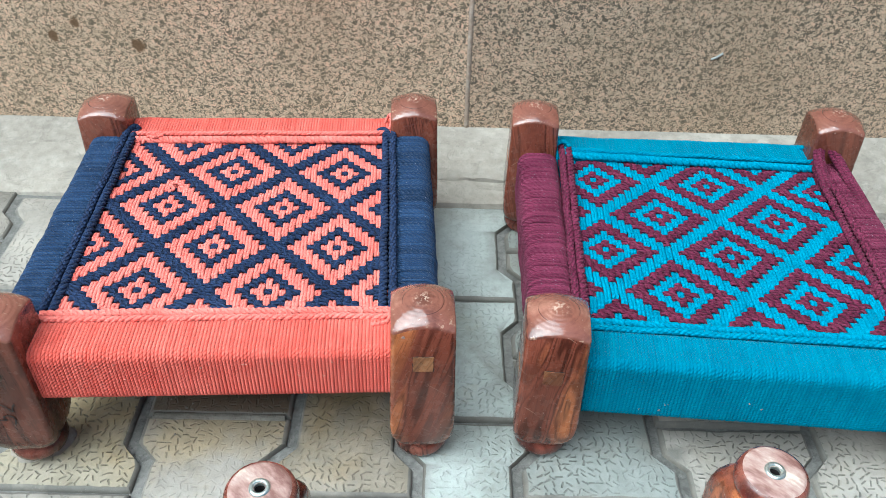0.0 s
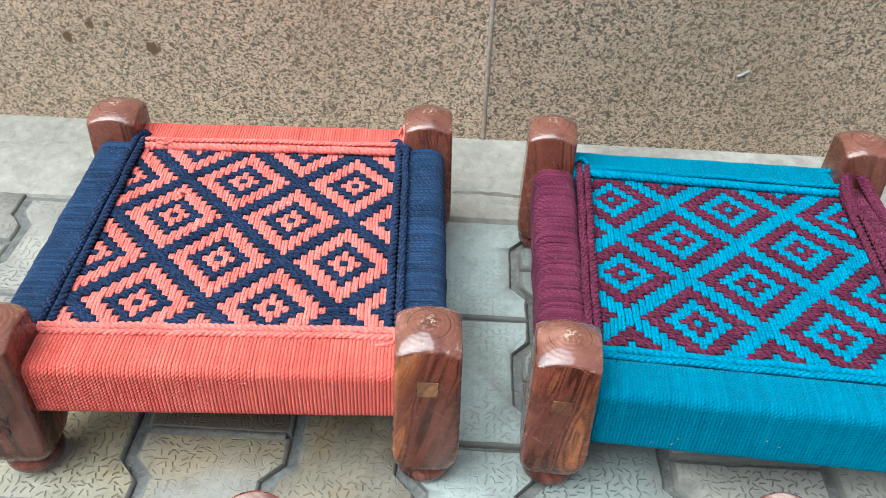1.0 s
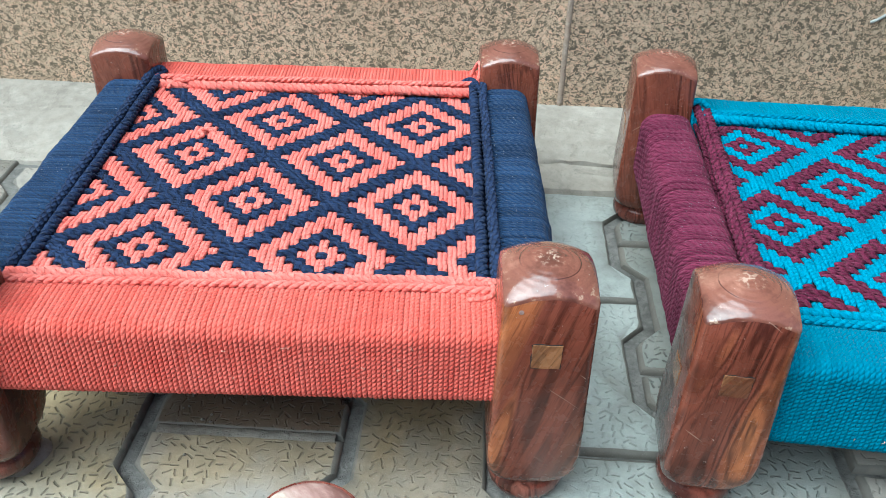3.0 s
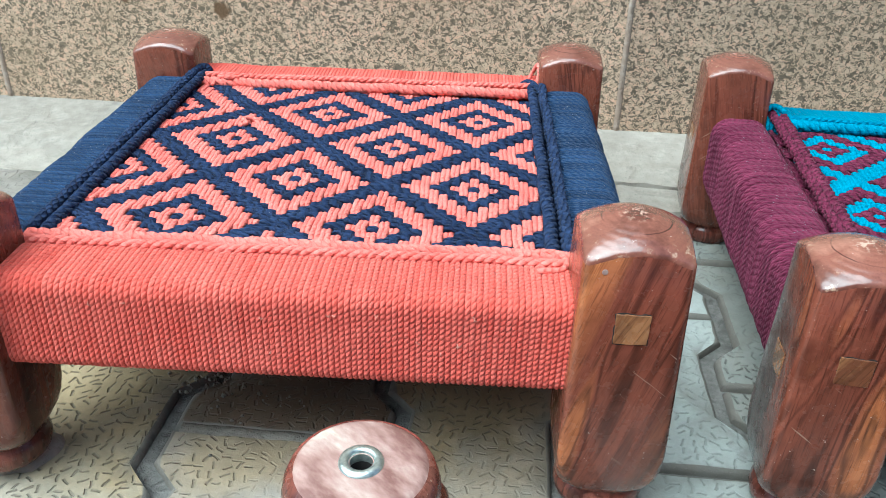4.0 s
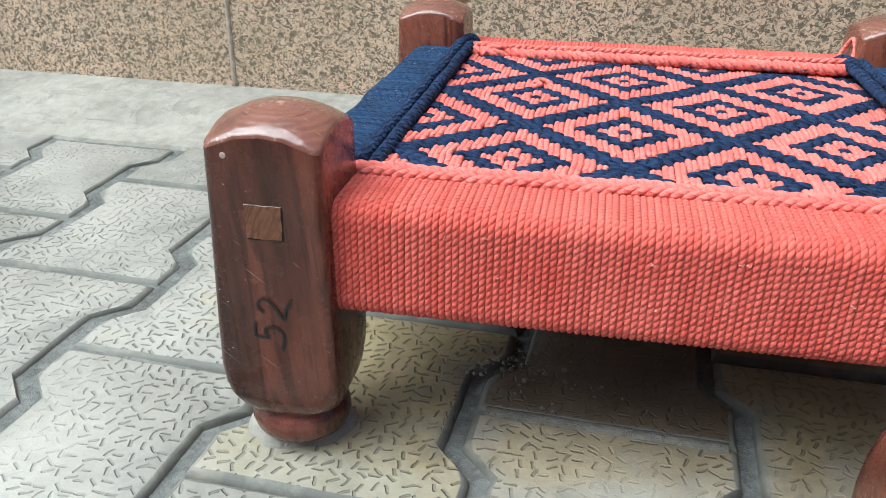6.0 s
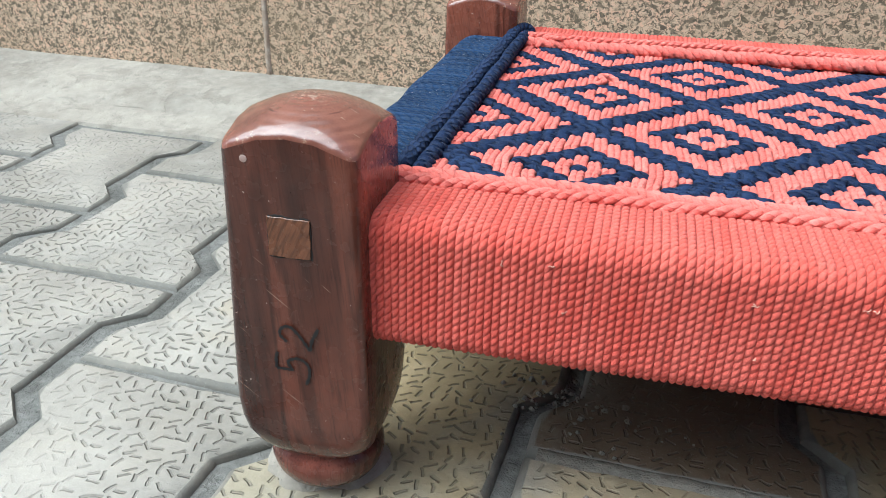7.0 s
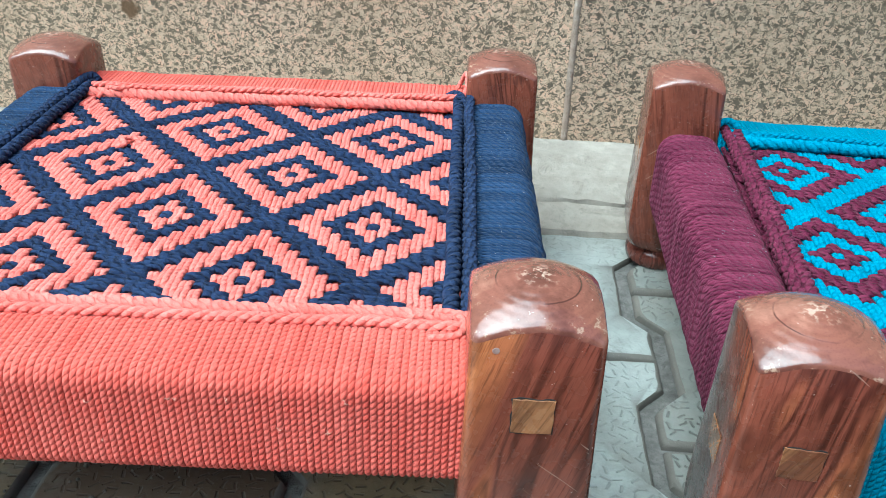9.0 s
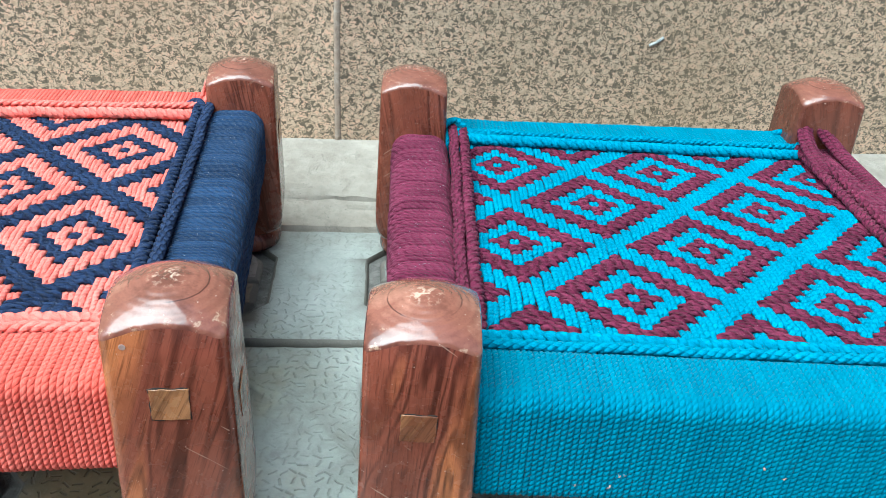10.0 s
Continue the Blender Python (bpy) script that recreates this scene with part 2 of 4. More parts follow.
def paving_material(name, tint, groove=0.5, soil=1.0):
    """Cast concrete paver: short moulded grooves lying every way, dust, an oily tan stain lightened for light under the
    stool, and an untinted grey rim darkened for joint shade.
    """
    n = Nodes(name)
    pos = n.node("ShaderNodeNewGeometry").outputs["Position"]
    rnd = n.node("ShaderNodeObjectInfo").outputs["Random"]
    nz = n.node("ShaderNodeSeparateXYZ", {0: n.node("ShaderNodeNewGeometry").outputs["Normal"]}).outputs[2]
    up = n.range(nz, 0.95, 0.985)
    wave = n.vmath("SCALE", n.vmath("SUBTRACT", n.node("ShaderNodeTexNoise", {"Vector": pos, "Scale": 150.0, "Detail": 1.0}).outputs["Color"], (0.5, 0.5, 0.5)).outputs[0])
    wave.inputs["Scale"].default_value = 0.0028
    flat = n.vmath("MULTIPLY", n.vmath("ADD", pos, wave.outputs[0]).outputs[0], (1.0, 1.0, 0.0)).outputs[0]
    scale = 112.0
    v = n.node("ShaderNodeTexVoronoi", {"Vector": flat, "Scale": scale, "Randomness": 0.62}, voronoi_dimensions="2D")
    d = n.vmath("SUBTRACT", n.vmath("MULTIPLY", flat, (scale, scale, 0)).outputs[0], n.vmath("MULTIPLY", v.outputs["Position"], (scale, scale, 0)).outputs[0]).outputs[0]
    ang = n.math("MULTIPLY", n.math("FLOOR", n.math("MULTIPLY", n.node("ShaderNodeSeparateColor", {0: v.outputs["Color"]}).outputs[0], 5.0)), 0.63)
    lie = n.node("ShaderNodeSeparateXYZ", {0: n.node("ShaderNodeVectorRotate", {"Vector": d, "Angle": ang}, rotation_type="Z_AXIS").outputs[0]})
    dash = n.math("MULTIPLY", n.range(n.math("ABSOLUTE", lie.outputs[1]), 0.055, 0.13, 1.0, 0.0), n.range(n.math("ABSOLUTE", lie.outputs[0]), 0.38, 0.46, 1.0, 0.0))
    worn = n.range(n.noise(pos, 6.5, 4.0), 0.42, 0.62, 1.0, 0.15)
    dash = n.math("MULTIPLY", n.math("MULTIPLY", dash, up), worn)
    big, fine, grit = n.noise(pos, 7.0, 4.0), n.noise(pos, 60.0, 5.0, 0.7), n.noise(pos, 900.0, 2.0, 0.6)
    t = n.math("ADD", n.math("MULTIPLY", big, 0.6), n.math("MULTIPLY", fine, 0.38))
    t = n.math("ADD", t, n.math("MULTIPLY", n.math("SUBTRACT", rnd, 0.5), 0.16))
    bare = n.ramp(t, [(0.30, (0.165, 0.157, 0.136)), (0.48, (0.255, 0.245, 0.224)), (0.66, (0.345, 0.333, 0.306))])
    # rim and sides keep the untinted grey, darkened to deepen joint shade
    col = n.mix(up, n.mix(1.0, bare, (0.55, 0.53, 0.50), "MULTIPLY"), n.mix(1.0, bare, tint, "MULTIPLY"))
    col = n.mix(n.range(n.noise(pos, 21.0, 4.0, 0.6), 0.50, 0.68, 0.0, 0.45 * soil), col, (0.34, 0.30, 0.245))
    col = n.mix(n.range(n.noise(pos, 31.0, 5.0, 0.65), 0.58, 0.68, 0.0, 0.35), col, (0.15, 0.145, 0.13))
    where = n.node("ShaderNodeSeparateXYZ", {0: pos})
    far = n.vmath("LENGTH", n.node("ShaderNodeCombineXYZ", {0: n.math("MULTIPLY_ADD", where.outputs[0], 1 / 0.27, 0.27 / 0.27), 1: n.math("MULTIPLY_ADD", where.outputs[1], 1 / 0.19, -0.75 / 0.19)}).outputs[0]).outputs["Value"]
    lit_stain = n.range(n.math("ADD", far, n.math("MULTIPLY", n.math("SUBTRACT", n.noise(pos, 13.0, 4.0, 0.6), 0.5), 1.3)), 0.75, 1.15, 1.0, 0.0)
    lit_stain = n.math("MULTIPLY", lit_stain, up)
    # the stain's warm lightening stands in for bounce light under the seat
    col = n.mix(lit_stain, col, n.mix(1.0, col, (1.10, 0.97, 0.73), "MULTIPLY"))
    col = n.mix(n.range(grit, 0.62, 0.78, 0.0, 0.25), col, (0.46, 0.45, 0.42))
    # groove colour holds settled dirt plus the shade inside each groove
    col = n.mix(n.math("MULTIPLY", dash, groove), col, (0.075, 0.066, 0.052))
    h = n.math("SUBTRACT", n.math("MULTIPLY", grit, 0.10), dash)
    nrm = n.bump(h, 0.0036 * groove, 1.0, n.bump(fine, 0.0022, 0.6))
    rough = n.math("SUBTRACT", n.range(fine, 0.3, 0.7, 0.66, 0.9), n.math("MULTIPLY", lit_stain, 0.22))
    return n.done(col, rough, nrm)


def cement_material(name, dark, mid, pale, scale=1.0):
    n = Nodes(name)
    pos = n.node("ShaderNodeNewGeometry").outputs["Position"]
    big, fine, grit = n.noise(pos, 6.0 * scale, 4.0), n.noise(pos, 55.0 * scale, 5.0, 0.65), n.noise(pos, 700.0, 2.0)
    t = n.math("ADD", n.math("MULTIPLY", big, 0.55), n.math("MULTIPLY", fine, 0.45))
    col = n.ramp(t, [(0.32, dark), (0.5, mid), (0.66, pale)])
    scab = n.range(n.noise(pos, 24.0 * scale, 6.0, 0.68, 0.6), 0.52, 0.60)
    col = n.mix(n.math("MULTIPLY", scab, 0.28), col, tuple(0.72 * v for v in dark))
    col = n.mix(n.range(n.noise(pos, 38.0 * scale, 5.0, 0.65), 0.55, 0.66, 0.0, 0.4), col, tuple(1.12 * v for v in pale))
    col = n.mix(n.range(grit, 0.66, 0.74), col, tuple(0.55 * v for v in mid))
    relief = n.math("SUBTRACT", n.math("ADD", fine, n.math("MULTIPLY", grit, 0.2)), n.math("MULTIPLY", scab, 0.35))
    nrm = n.bump(relief, 0.004, 0.7)
    return n.done(col, 0.88, nrm)


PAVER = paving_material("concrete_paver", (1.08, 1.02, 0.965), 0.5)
# paler and bluer: sky light between the stools put into the tint
PAVER_SKYLIT = paving_material("skylit_grey_paver", (1.42, 1.58, 1.62), 0.22, 0.2)
# dirt, and the shade beside the turquoise stool, both in this darker tint
PAVER_DULL_SHADE = paving_material("dirty_shaded_paver", (0.80, 0.87, 0.87), 0.45, 0.5)
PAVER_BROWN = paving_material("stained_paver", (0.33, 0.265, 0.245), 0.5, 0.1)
# lightened tan block, for light that comes in under the left rail
PAVER_UNDERLIT = paving_material("underlit_tan_paver", (1.30, 1.17, 0.93), 0.55)
# brown tint carries the shade and coral bounce under the front rail
PAVER_TAN_SHADE = paving_material("tan_shaded_paver", (0.86, 0.76, 0.62), 0.46)
CEMENT = cement_material("cement_render", (0.24, 0.24, 0.22), (0.34, 0.345, 0.33), (0.43, 0.435, 0.415))
APRON = cement_material("cement_apron", (0.200, 0.178, 0.148), (0.300, 0.268, 0.226), (0.380, 0.344, 0.292))
JOINT = cement_material("joint_dirt", (0.075, 0.071, 0.062), (0.145, 0.140, 0.128), (0.235, 0.226, 0.208), 2.0)
JOINT_CEMENT = cement_material("joint_cement", (0.115, 0.102, 0.084), (0.180, 0.162, 0.134), (0.24, 0.215, 0.18), 2.0)
MORTAR = cement_material("mortar", (0.24, 0.17, 0.125), (0.34, 0.26, 0.20), (0.48, 0.41, 0.34), 2.0)


def granite_material():
    """Flamed pink-brown granite: close dark flecks in tan and pink grains, with rusty drips."""
    n = Nodes("granite")
    pos = n.node("ShaderNodeNewGeometry").outputs["Position"]
    warp = n.vmath("SCALE", n.vmath("SUBTRACT", n.node("ShaderNodeTexNoise", {"Vector": pos, "Scale": 120.0, "Detail": 2.0}).outputs["Color"], (0.5, 0.5, 0.5)).outputs[0])
    warp.inputs["Scale"].default_value = 0.012
    q = n.vmath("ADD", pos, warp.outputs[0]).outputs[0]
    q = n.vmath("MULTIPLY", q, (0.85, 1.0, 1.15)).outputs[0]
    grain = n.node("ShaderNodeTexVoronoi", {"Vector": q, "Scale": 260.0}).outputs["Color"]
    g = n.node("ShaderNodeSeparateColor", {0: grain})
    fleck = n.noise(q, 205.0, 3.0, 0.55, 0.8)
    col = n.ramp(g.outputs[0], [(0.0, (0.40, 0.300, 0.215)), (0.3, (0.50, 0.385, 0.283)), (0.55, (0.56, 0.437, 0.327)), (0.75, (0.61, 0.415, 0.300)), (1.0, (0.59, 0.442, 0.332))])
    col = n.mix(n.range(n.noise(q, 380.0, 2.0), 0.55, 0.62), col, (0.25, 0.205, 0.15))
    col = n.mix(n.range(fleck, 0.505, 0.548), col, n.mix(n.range(g.outputs[1], 0.3, 0.9), (0.098, 0.080, 0.058), (0.165, 0.134, 0.099)))
    damp = n.range(n.noise(pos, 3.2, 3.0), 0.42, 0.62)
    col = n.mix(n.math("MULTIPLY", damp, 0.25), col, (0.20, 0.15, 0.085))
    xyz = n.node("ShaderNodeSeparateXYZ", {0: pos})
    blots = None
    for bx, bz, r in STAINS:
        d = n.vmath("DISTANCE", n.node("ShaderNodeCombineXYZ", {0: xyz.outputs[0], 2: n.math("MULTIPLY", xyz.outputs[2], 0.8)}).outputs[0], (bx, 0.0, bz * 0.8)).outputs["Value"]
        d = n.math("ADD", d, n.math("MULTIPLY", n.math("SUBTRACT", n.noise(pos, 90.0, 3.0), 0.5), 0.016))
        m = n.range(d, r * 0.75, r * 1.2, 0.93, 0.0)
        blots = m if blots is None else n.math("MAXIMUM", blots, m)
    col = n.mix(blots, col, (0.095, 0.052, 0.020))
    low = n.noise(n.vmath("MULTIPLY", pos, (1.0, 1.0, 0.5)).outputs[0], 16.0, 3.0)
    nrm = n.bump(n.math("SUBTRACT", g.outputs[1], fleck), 0.0006, 0.45)
    col = n.mix(n.range(low, 0.6, 0.75, 0.0, 0.2), col, (0.26, 0.2, 0.12))
    tone = n.node("ShaderNodeObjectInfo").outputs["Color"]
    return n.done(n.mix(1.0, col, tone, "MULTIPLY"), n.range(g.outputs[2], 0, 1, 0.5, 0.72), nrm)


STAINS = [(-0.499, 0.173, 0.010), (-0.634, 0.188, 0.0075), (-0.592, 0.210, 0.0075)]
GRANITE = granite_material()


# ---- mesh helpers ----
def mesh_of(name, verts, faces, material, uvs=None, sharp=None, mats=None):
    me = bpy.data.meshes.new(name)
    me.from_pydata(verts, [], faces)
    for m in ([material] if not isinstance(material, (list, tuple)) else material):
        me.materials.append(m)
    for p in me.polygons:
        p.use_smooth = True
    if mats:
        for p, k in zip(me.polygons, mats):
            p.material_index = k
    if uvs:
        layer = me.uv_layers.new(name="UVMap")
        for loop in me.loops:
            layer.data[loop.index].uv = uvs[loop.vertex_index]
    if sharp is not None:
        me.set_sharp_from_angle(angle=radians(sharp))
    me.update()
    return me


def part(name, me, parent=None, label="", m=None):
    ob = new(name, me)
    ob.parent = parent
    if m is not None:
        ob.matrix_basis = m
    return tagged(ob, label) if label else ob


def tube(points, radius, sides=6, flat=1.0, lift=(0, 0, 1)):
    """Verts, faces and UVs of a strand along points. UV x runs along in metres, y round."""
    pts = [Vector(p) for p in points]
    verts, faces, uvs, run = [], [], [], 0.0
    count = len(pts)
    for k, p in enumerate(pts):
        ahead = pts[k + 1] if k + 1 < count else p
        back = pts[k - 1] if k > 0 else p
        way = (ahead - back).normalized()
        side = way.cross(Vector(lift)).normalized()
        above = side.cross(way).normalized()
        if k:
            run += (p - pts[k - 1]).length
        for s in range(sides):
            a = 2 * math.pi * s / sides
            verts.append(p + side * radius * math.cos(a) + above * radius * flat * math.sin(a))
            uvs.append((run, 2 * abs(s / sides - 0.5)))
    for k in range(count - 1):
        for s in range(sides):
            u, v = k * sides, (k + 1) * sides
            t = (s + 1) % sides
            faces.append((u + s, u + t, v + t, v + s))
    faces.append(tuple(range(sides))[::-1])
    faces.append(tuple((count - 1) * sides + s for s in range(sides)))
    return verts, faces, uvs


def slab(name, x0, x1, y0, y1, z0, z1, material, bevel=0.003):
    bm = bmesh.new()
    bmesh.ops.create_cube(bm, size=1.0, matrix=Matrix.Translation(((x0 + x1) / 2, (y0 + y1) / 2, (z0 + z1) / 2)) @ Matrix.Diagonal((x1 - x0, y1 - y0, z1 - z0, 1)))
    if bevel:
        bmesh.ops.bevel(bm, geom=bm.edges[:], offset=bevel, segments=2, affect="EDGES", profile=0.6)
    me = bpy.data.meshes.new(name)
    bm.to_mesh(me)
    bm.free()
    me.materials.append(material)
    return me


# ---- ground and wall ----
WALL_Y = 1.24


def ground_z(x, y):
    """The paving is level, then rises a little to the foot of the wall."""
    t = min(max((y - 0.80) / 0.26, 0.0), 1.0)
    z = 0.004 * t * t
    if y > 1.06:
        z += 0.027 * (y - 1.06) / (WALL_Y - 1.06)
    return z


def build_ground():
    """The bed under the pavers: one sheet that reaches the horizon."""
    xs = [-900, -60, -8, -3] + [-1.6 + 0.1 * k for k in range(33)] + [3, 8, 60, 900]
    ys = [-900, -60, -8, -3, -1.2] + [-0.6 + 0.1 * k for k in range(15)] + [0.9, 0.95, 1.0, 1.06, 1.15, 1.3, 3, 60, 900]
    # the joints away from the stools are filled higher with washed-in dust
    fill = lambda x: 0.0040 + 0.0035 * min(max((x + 0.62) / 0.15, 0.0), 1.0)
    verts = [(x, y, ground_z(x, min(y, 1.06)) - fill(x)) for y in ys for x in xs]
    w = len(xs)
    faces = [(r * w + c, r * w + c + 1, (r + 1) * w + c + 1, (r + 1) * w + c) for r in range(len(ys) - 1) for c in range(w - 1)]
    tagged(new("ground", mesh_of("ground", verts, faces, JOINT)), "dusty dark cement bed between the concrete pavers", "ground", kind="structure")


build_ground()

def build_apron():
    """A cement strip that slopes up from the last pavers to the wall, with a rough ridge along it."""
    xs = [-6.0, -5.0, -4.0, -3.2] + [-2.4 + 0.012 * k for k in range(386)] + [3.0, 4.0, 5.0, 6.0]
    rows = [(1.056, -0.012, 0.4), (1.062, 0.0, 0.4), (1.09, 0.0, 0.2), (1.109, 0.0, 1.0), (1.1105, -0.007, 1.0), (1.114, -0.007, 1.1), (1.1155, 0.0015, 1.2), (1.135, 0.005, 0.6), (1.16, 0.0055, 0.0), (1.20, 0.0055, 0.0), (1.26, 0.0055, 0.0)]
    verts = []
    for y, rise, ragged in rows:
        for x in xs:
            r = noise.noise(Vector((x * 9, y * 9, 0.3)))
            # the crack closes up here and there
            shut = min(max(0.5 + 2.2 * noise.noise(Vector((x * 5, 7.0, 0.0))), 0.0), 1.0)
            shut *= min(max((0.17 - abs(x - 0.13)) / 0.05, 0.0), 1.0)
            rise_here = rise * shut if rise < 0 and y > 1.1 else rise
            bend = 0.010 * noise.noise(Vector((x * 11, 2.0, 3.0 * (y > 1.1)))) + 0.005 * noise.noise(Vector((x * 48, 5.0, 3.0 * (y > 1.1) + y * 90)))
            verts.append((x, y + ragged * bend, ground_z(x, y) + rise_here + 0.0015 * r + 0.0006 * noise.noise(Vector((x * 70, y * 70, 1)))))
    w = len(xs)
    faces = [(r * w + c, r * w + c + 1, (r + 1) * w + c + 1, (r + 1) * w + c) for r in range(len(rows) - 1) for c in range(w - 1)]
    ob = new("pavement", mesh_of("apron", verts, faces, APRON, sharp=50))
    tagged(ob, "pale worn cement strip along the foot of the granite wall", "pavement", kind="structure")


build_apron()


def build_wall():
    """A masonry wall faced with granite slabs; open joints filled with mortar."""
    root = new("wall_north", slab("wall_core", -6.02, 6.02, WALL_Y + 0.012, WALL_Y + 0.25, -0.05, 2.6, MORTAR, 0))
    tagged(root, "pink-brown speckled granite slab wall with mortar joints and rusty stains", "wall", kind="structure")
    joints = [0.037 + 0.866 * k for k in range(-7, 8)]
    for a, b in zip(joints, joints[1:]):
        for z0, z1 in ((-0.03, 0.897), (0.903, 1.75), (1.756, 2.6)):
            shade = 0.87 if 0 < a < 0.8 else 0.94 if a > 0.8 else 1.06
            part("granite_slab", slab("granite_slab", a + 0.0035, b - 0.0035, WALL_Y, WALL_Y + 0.02, z0, z1, GRANITE, 0.0015), root).color = (shade * 1.06, shade, shade * 0.94, 1)
    # mortar squeezed out of the two joints behind the stools
    for x, top in ((0.037, 0.6), (-0.829, 0.6)):
        pts = [(x + 0.0012 * noise.noise(Vector((x, 0, z * 60))), WALL_Y + 0.0028 + 0.001 * noise.noise(Vector((x, 3, z * 25))), z) for z in [0.03 + 0.012 * k for k in range(int(top / 0.012))]]
        v, f, u = tube(pts, 0.0050, 8, lift=(0, 1, 0))
        part("mortar_bead", mesh_of("mortar_bead", v, f, MORTAR, u), root)
    v, f, u = tube([(0.43, WALL_Y - 0.001, 0.176), (0.438, WALL_Y - 0.0015, 0.180), (0.447, WALL_Y - 0.001, 0.187)], 0.0022, 6, lift=(0, 1, 0))
    part("plaster_chip", mesh_of("plaster_chip", v, f, CEMENT, u), root)


build_wall()
# added wall behind the camera, out of view; trims low frontal sky light
tagged(new("wall_south", slab("wall_south", -6, 6, -2.6, -2.4, -0.1, 2.1, CEMENT, 0.01)), "unseen plain wall added to hold back low sky light", "wall", kind="structure")


# ---- stools ----
LEG_HALF, LEG_TOP, SPAN = 0.0325, 0.214, 0.2135


def square_ring(half, cut, count=32):
    """Points of a square whose corners are rounded; cut is the corner's radius as a share of half."""
    r, out = min(cut, 0.92) * half, []
    flat = half - r
    for cx, cy, a0 in ((flat, flat, 0), (-flat, flat, 90), (-flat, -flat, 180), (flat, -flat, 270)):
        for k in range(5):
            a = radians(a0 + 22.5 * k)
            out.append((cx + r * math.cos(a), cy + r * math.sin(a)))
        a = radians(a0 + 90)
        tx, ty = -math.sin(radians(a0)), math.cos(radians(a0))
        ex, ey = cx + r * math.cos(a), cy + r * math.sin(a)
        dx, dy = math.cos(radians(a0 + 180)), math.sin(radians(a0 + 180))
        for k in range(1, 4):
            out.append((ex + dx * 2 * flat * k / 4, ey + dy * 2 * flat * k / 4))
    return out


def leg_mesh():
    """The squared post: it narrows to the turned foot below and is domed above."""
    count, verts, faces, mats = 32, [], [], []
    levels = [(0.0235, 0.0280, 0.85), (0.026, 0.0300, 0.66), (0.031, 0.0322, 0.46), (0.038, 0.0338, 0.30), (0.048, 0.0347, 0.19), (0.060, 0.0350, 0.13),
              (0.085, 0.0347, 0.14), (0.12, 0.0340, 0.16), (0.15, 0.0333, 0.17)]
    for z, half, cut in levels:
        verts += [(x, y, z) for x, y in square_ring(half, cut, count)]
    dome = lambda x, y: LEG_TOP - 9.0 * (x * x + y * y)
    rim = square_ring(LEG_HALF, 0.17, count)
    for s, drop in ((1.0, 0.0022), (0.985, 0.0006), (0.955, 0.0)):
        verts += [(x * s, y * s, dome(x * s, y * s) - drop) for x, y in rim]
    for s in (0.8, 0.6, 0.4, 0.2):
        verts += [(x * s, y * s, dome(x * s, y * s)) for x, y in rim]
    rings = len(verts) // count
    for r in range(rings - 1):
        for k in range(count):
            n = (k + 1) % count
            faces.append((r * count + k, r * count + n, (r + 1) * count + n, (r + 1) * count + k))
            mats.append(1 if r >= len(levels) + 0 else 0)
    verts.append((0, 0, LEG_TOP))
    faces += [((rings - 1) * count + k, (rings - 1) * count + (k + 1) % count, len(verts) - 1) for k in range(count)]
    mats += [1] * count
    faces.append(tuple(range(count))[::-1])
    mats.append(0)
    return mesh_of("leg", verts, faces, [WOOD, WOOD_TOP], sharp=38, mats=mats)


def turned(profile, count, material, name, cap=True, sharp=40):
    verts, faces = [], []
    for r, z in profile:
        verts += [(r * math.cos(2 * math.pi * k / count), r * math.sin(2 * math.pi * k / count), z) for k in range(count)]
    for i in range(len(profile) - 1):
        for k in range(count):
            n = (k + 1) % count
            faces.append((i * count + k, i * count + n, (i + 1) * count + n, (i + 1) * count + k))
    if cap:
        faces.append(tuple(range(count))[::-1])
        faces.append(tuple((len(profile) - 1) * count + k for k in range(count)))
    return mesh_of(name, verts, faces, material, sharp=sharp)


LEG = leg_mesh()
FOOT = turned([(0.0262, 0.0018), (0.0283, 0.0030), (0.0300, 0.0062), (0.0312, 0.011), (0.0308, 0.016), (0.0295, 0.0190), (0.0275, 0.0210), (0.027, 0.026)], 32, WOOD_FOOT, "foot", cap=False)
SOLE = turned([(0.0045, 0.0), (0.0200, 0.0), (0.0235, 0.0004), (0.0253, 0.0012), (0.0264, 0.0021)], 32, WOOD_SOLE, "sole", cap=False, sharp=60)
BUSH = turned([(0.0050, 0.004), (0.0050, -0.0008), (0.0062, -0.0016), (0.0085, -0.0012), (0.0092, 0.0006)], 24, METAL, "bush", cap=False, sharp=60)
BORE = turned([(0.0052, 0.0010), (0.0052, 0.0200)], 20, HOLE, "bore", cap=False)


def ragged_plate(name, half_x, half_z, front, back, rough, material, seed):
    """A square end with torn edges, standing in the face of a post."""
    rng = random.Random(seed)
    ring = []
    for k in range(24):
        side, t = divmod(k, 6)
        t = -1 + 2 * t / 6
        x, z = ((t, -1), (1, t), (-t, 1), (-1, -t))[side]
        ring.append((x * half_x * (1 + rng.uniform(-rough, rough)), z * half_z * (1 + rng.uniform(-rough, rough))))
    verts = [(x * 0.98, front, z * 0.98) for x, z in ring] + [(x, front + 0.0002, z) for x, z in ring] + [(x, back, z) for x, z in ring]
    faces = [tuple(range(24))]
    for r in range(2):
        faces += [(r * 24 + k, r * 24 + 24 + k, r * 24 + 24 + (k + 1) % 24, r * 24 + (k + 1) % 24) for k in range(24)]
    me = mesh_of(name, verts, faces, material, sharp=35)
    me.polygons[0].use_smooth = False
    return me


TENON = ragged_plate("tenon_end", 0.0102, 0.0101, -0.0006, 0.004, 0.03, WOOD_TENON, 4)
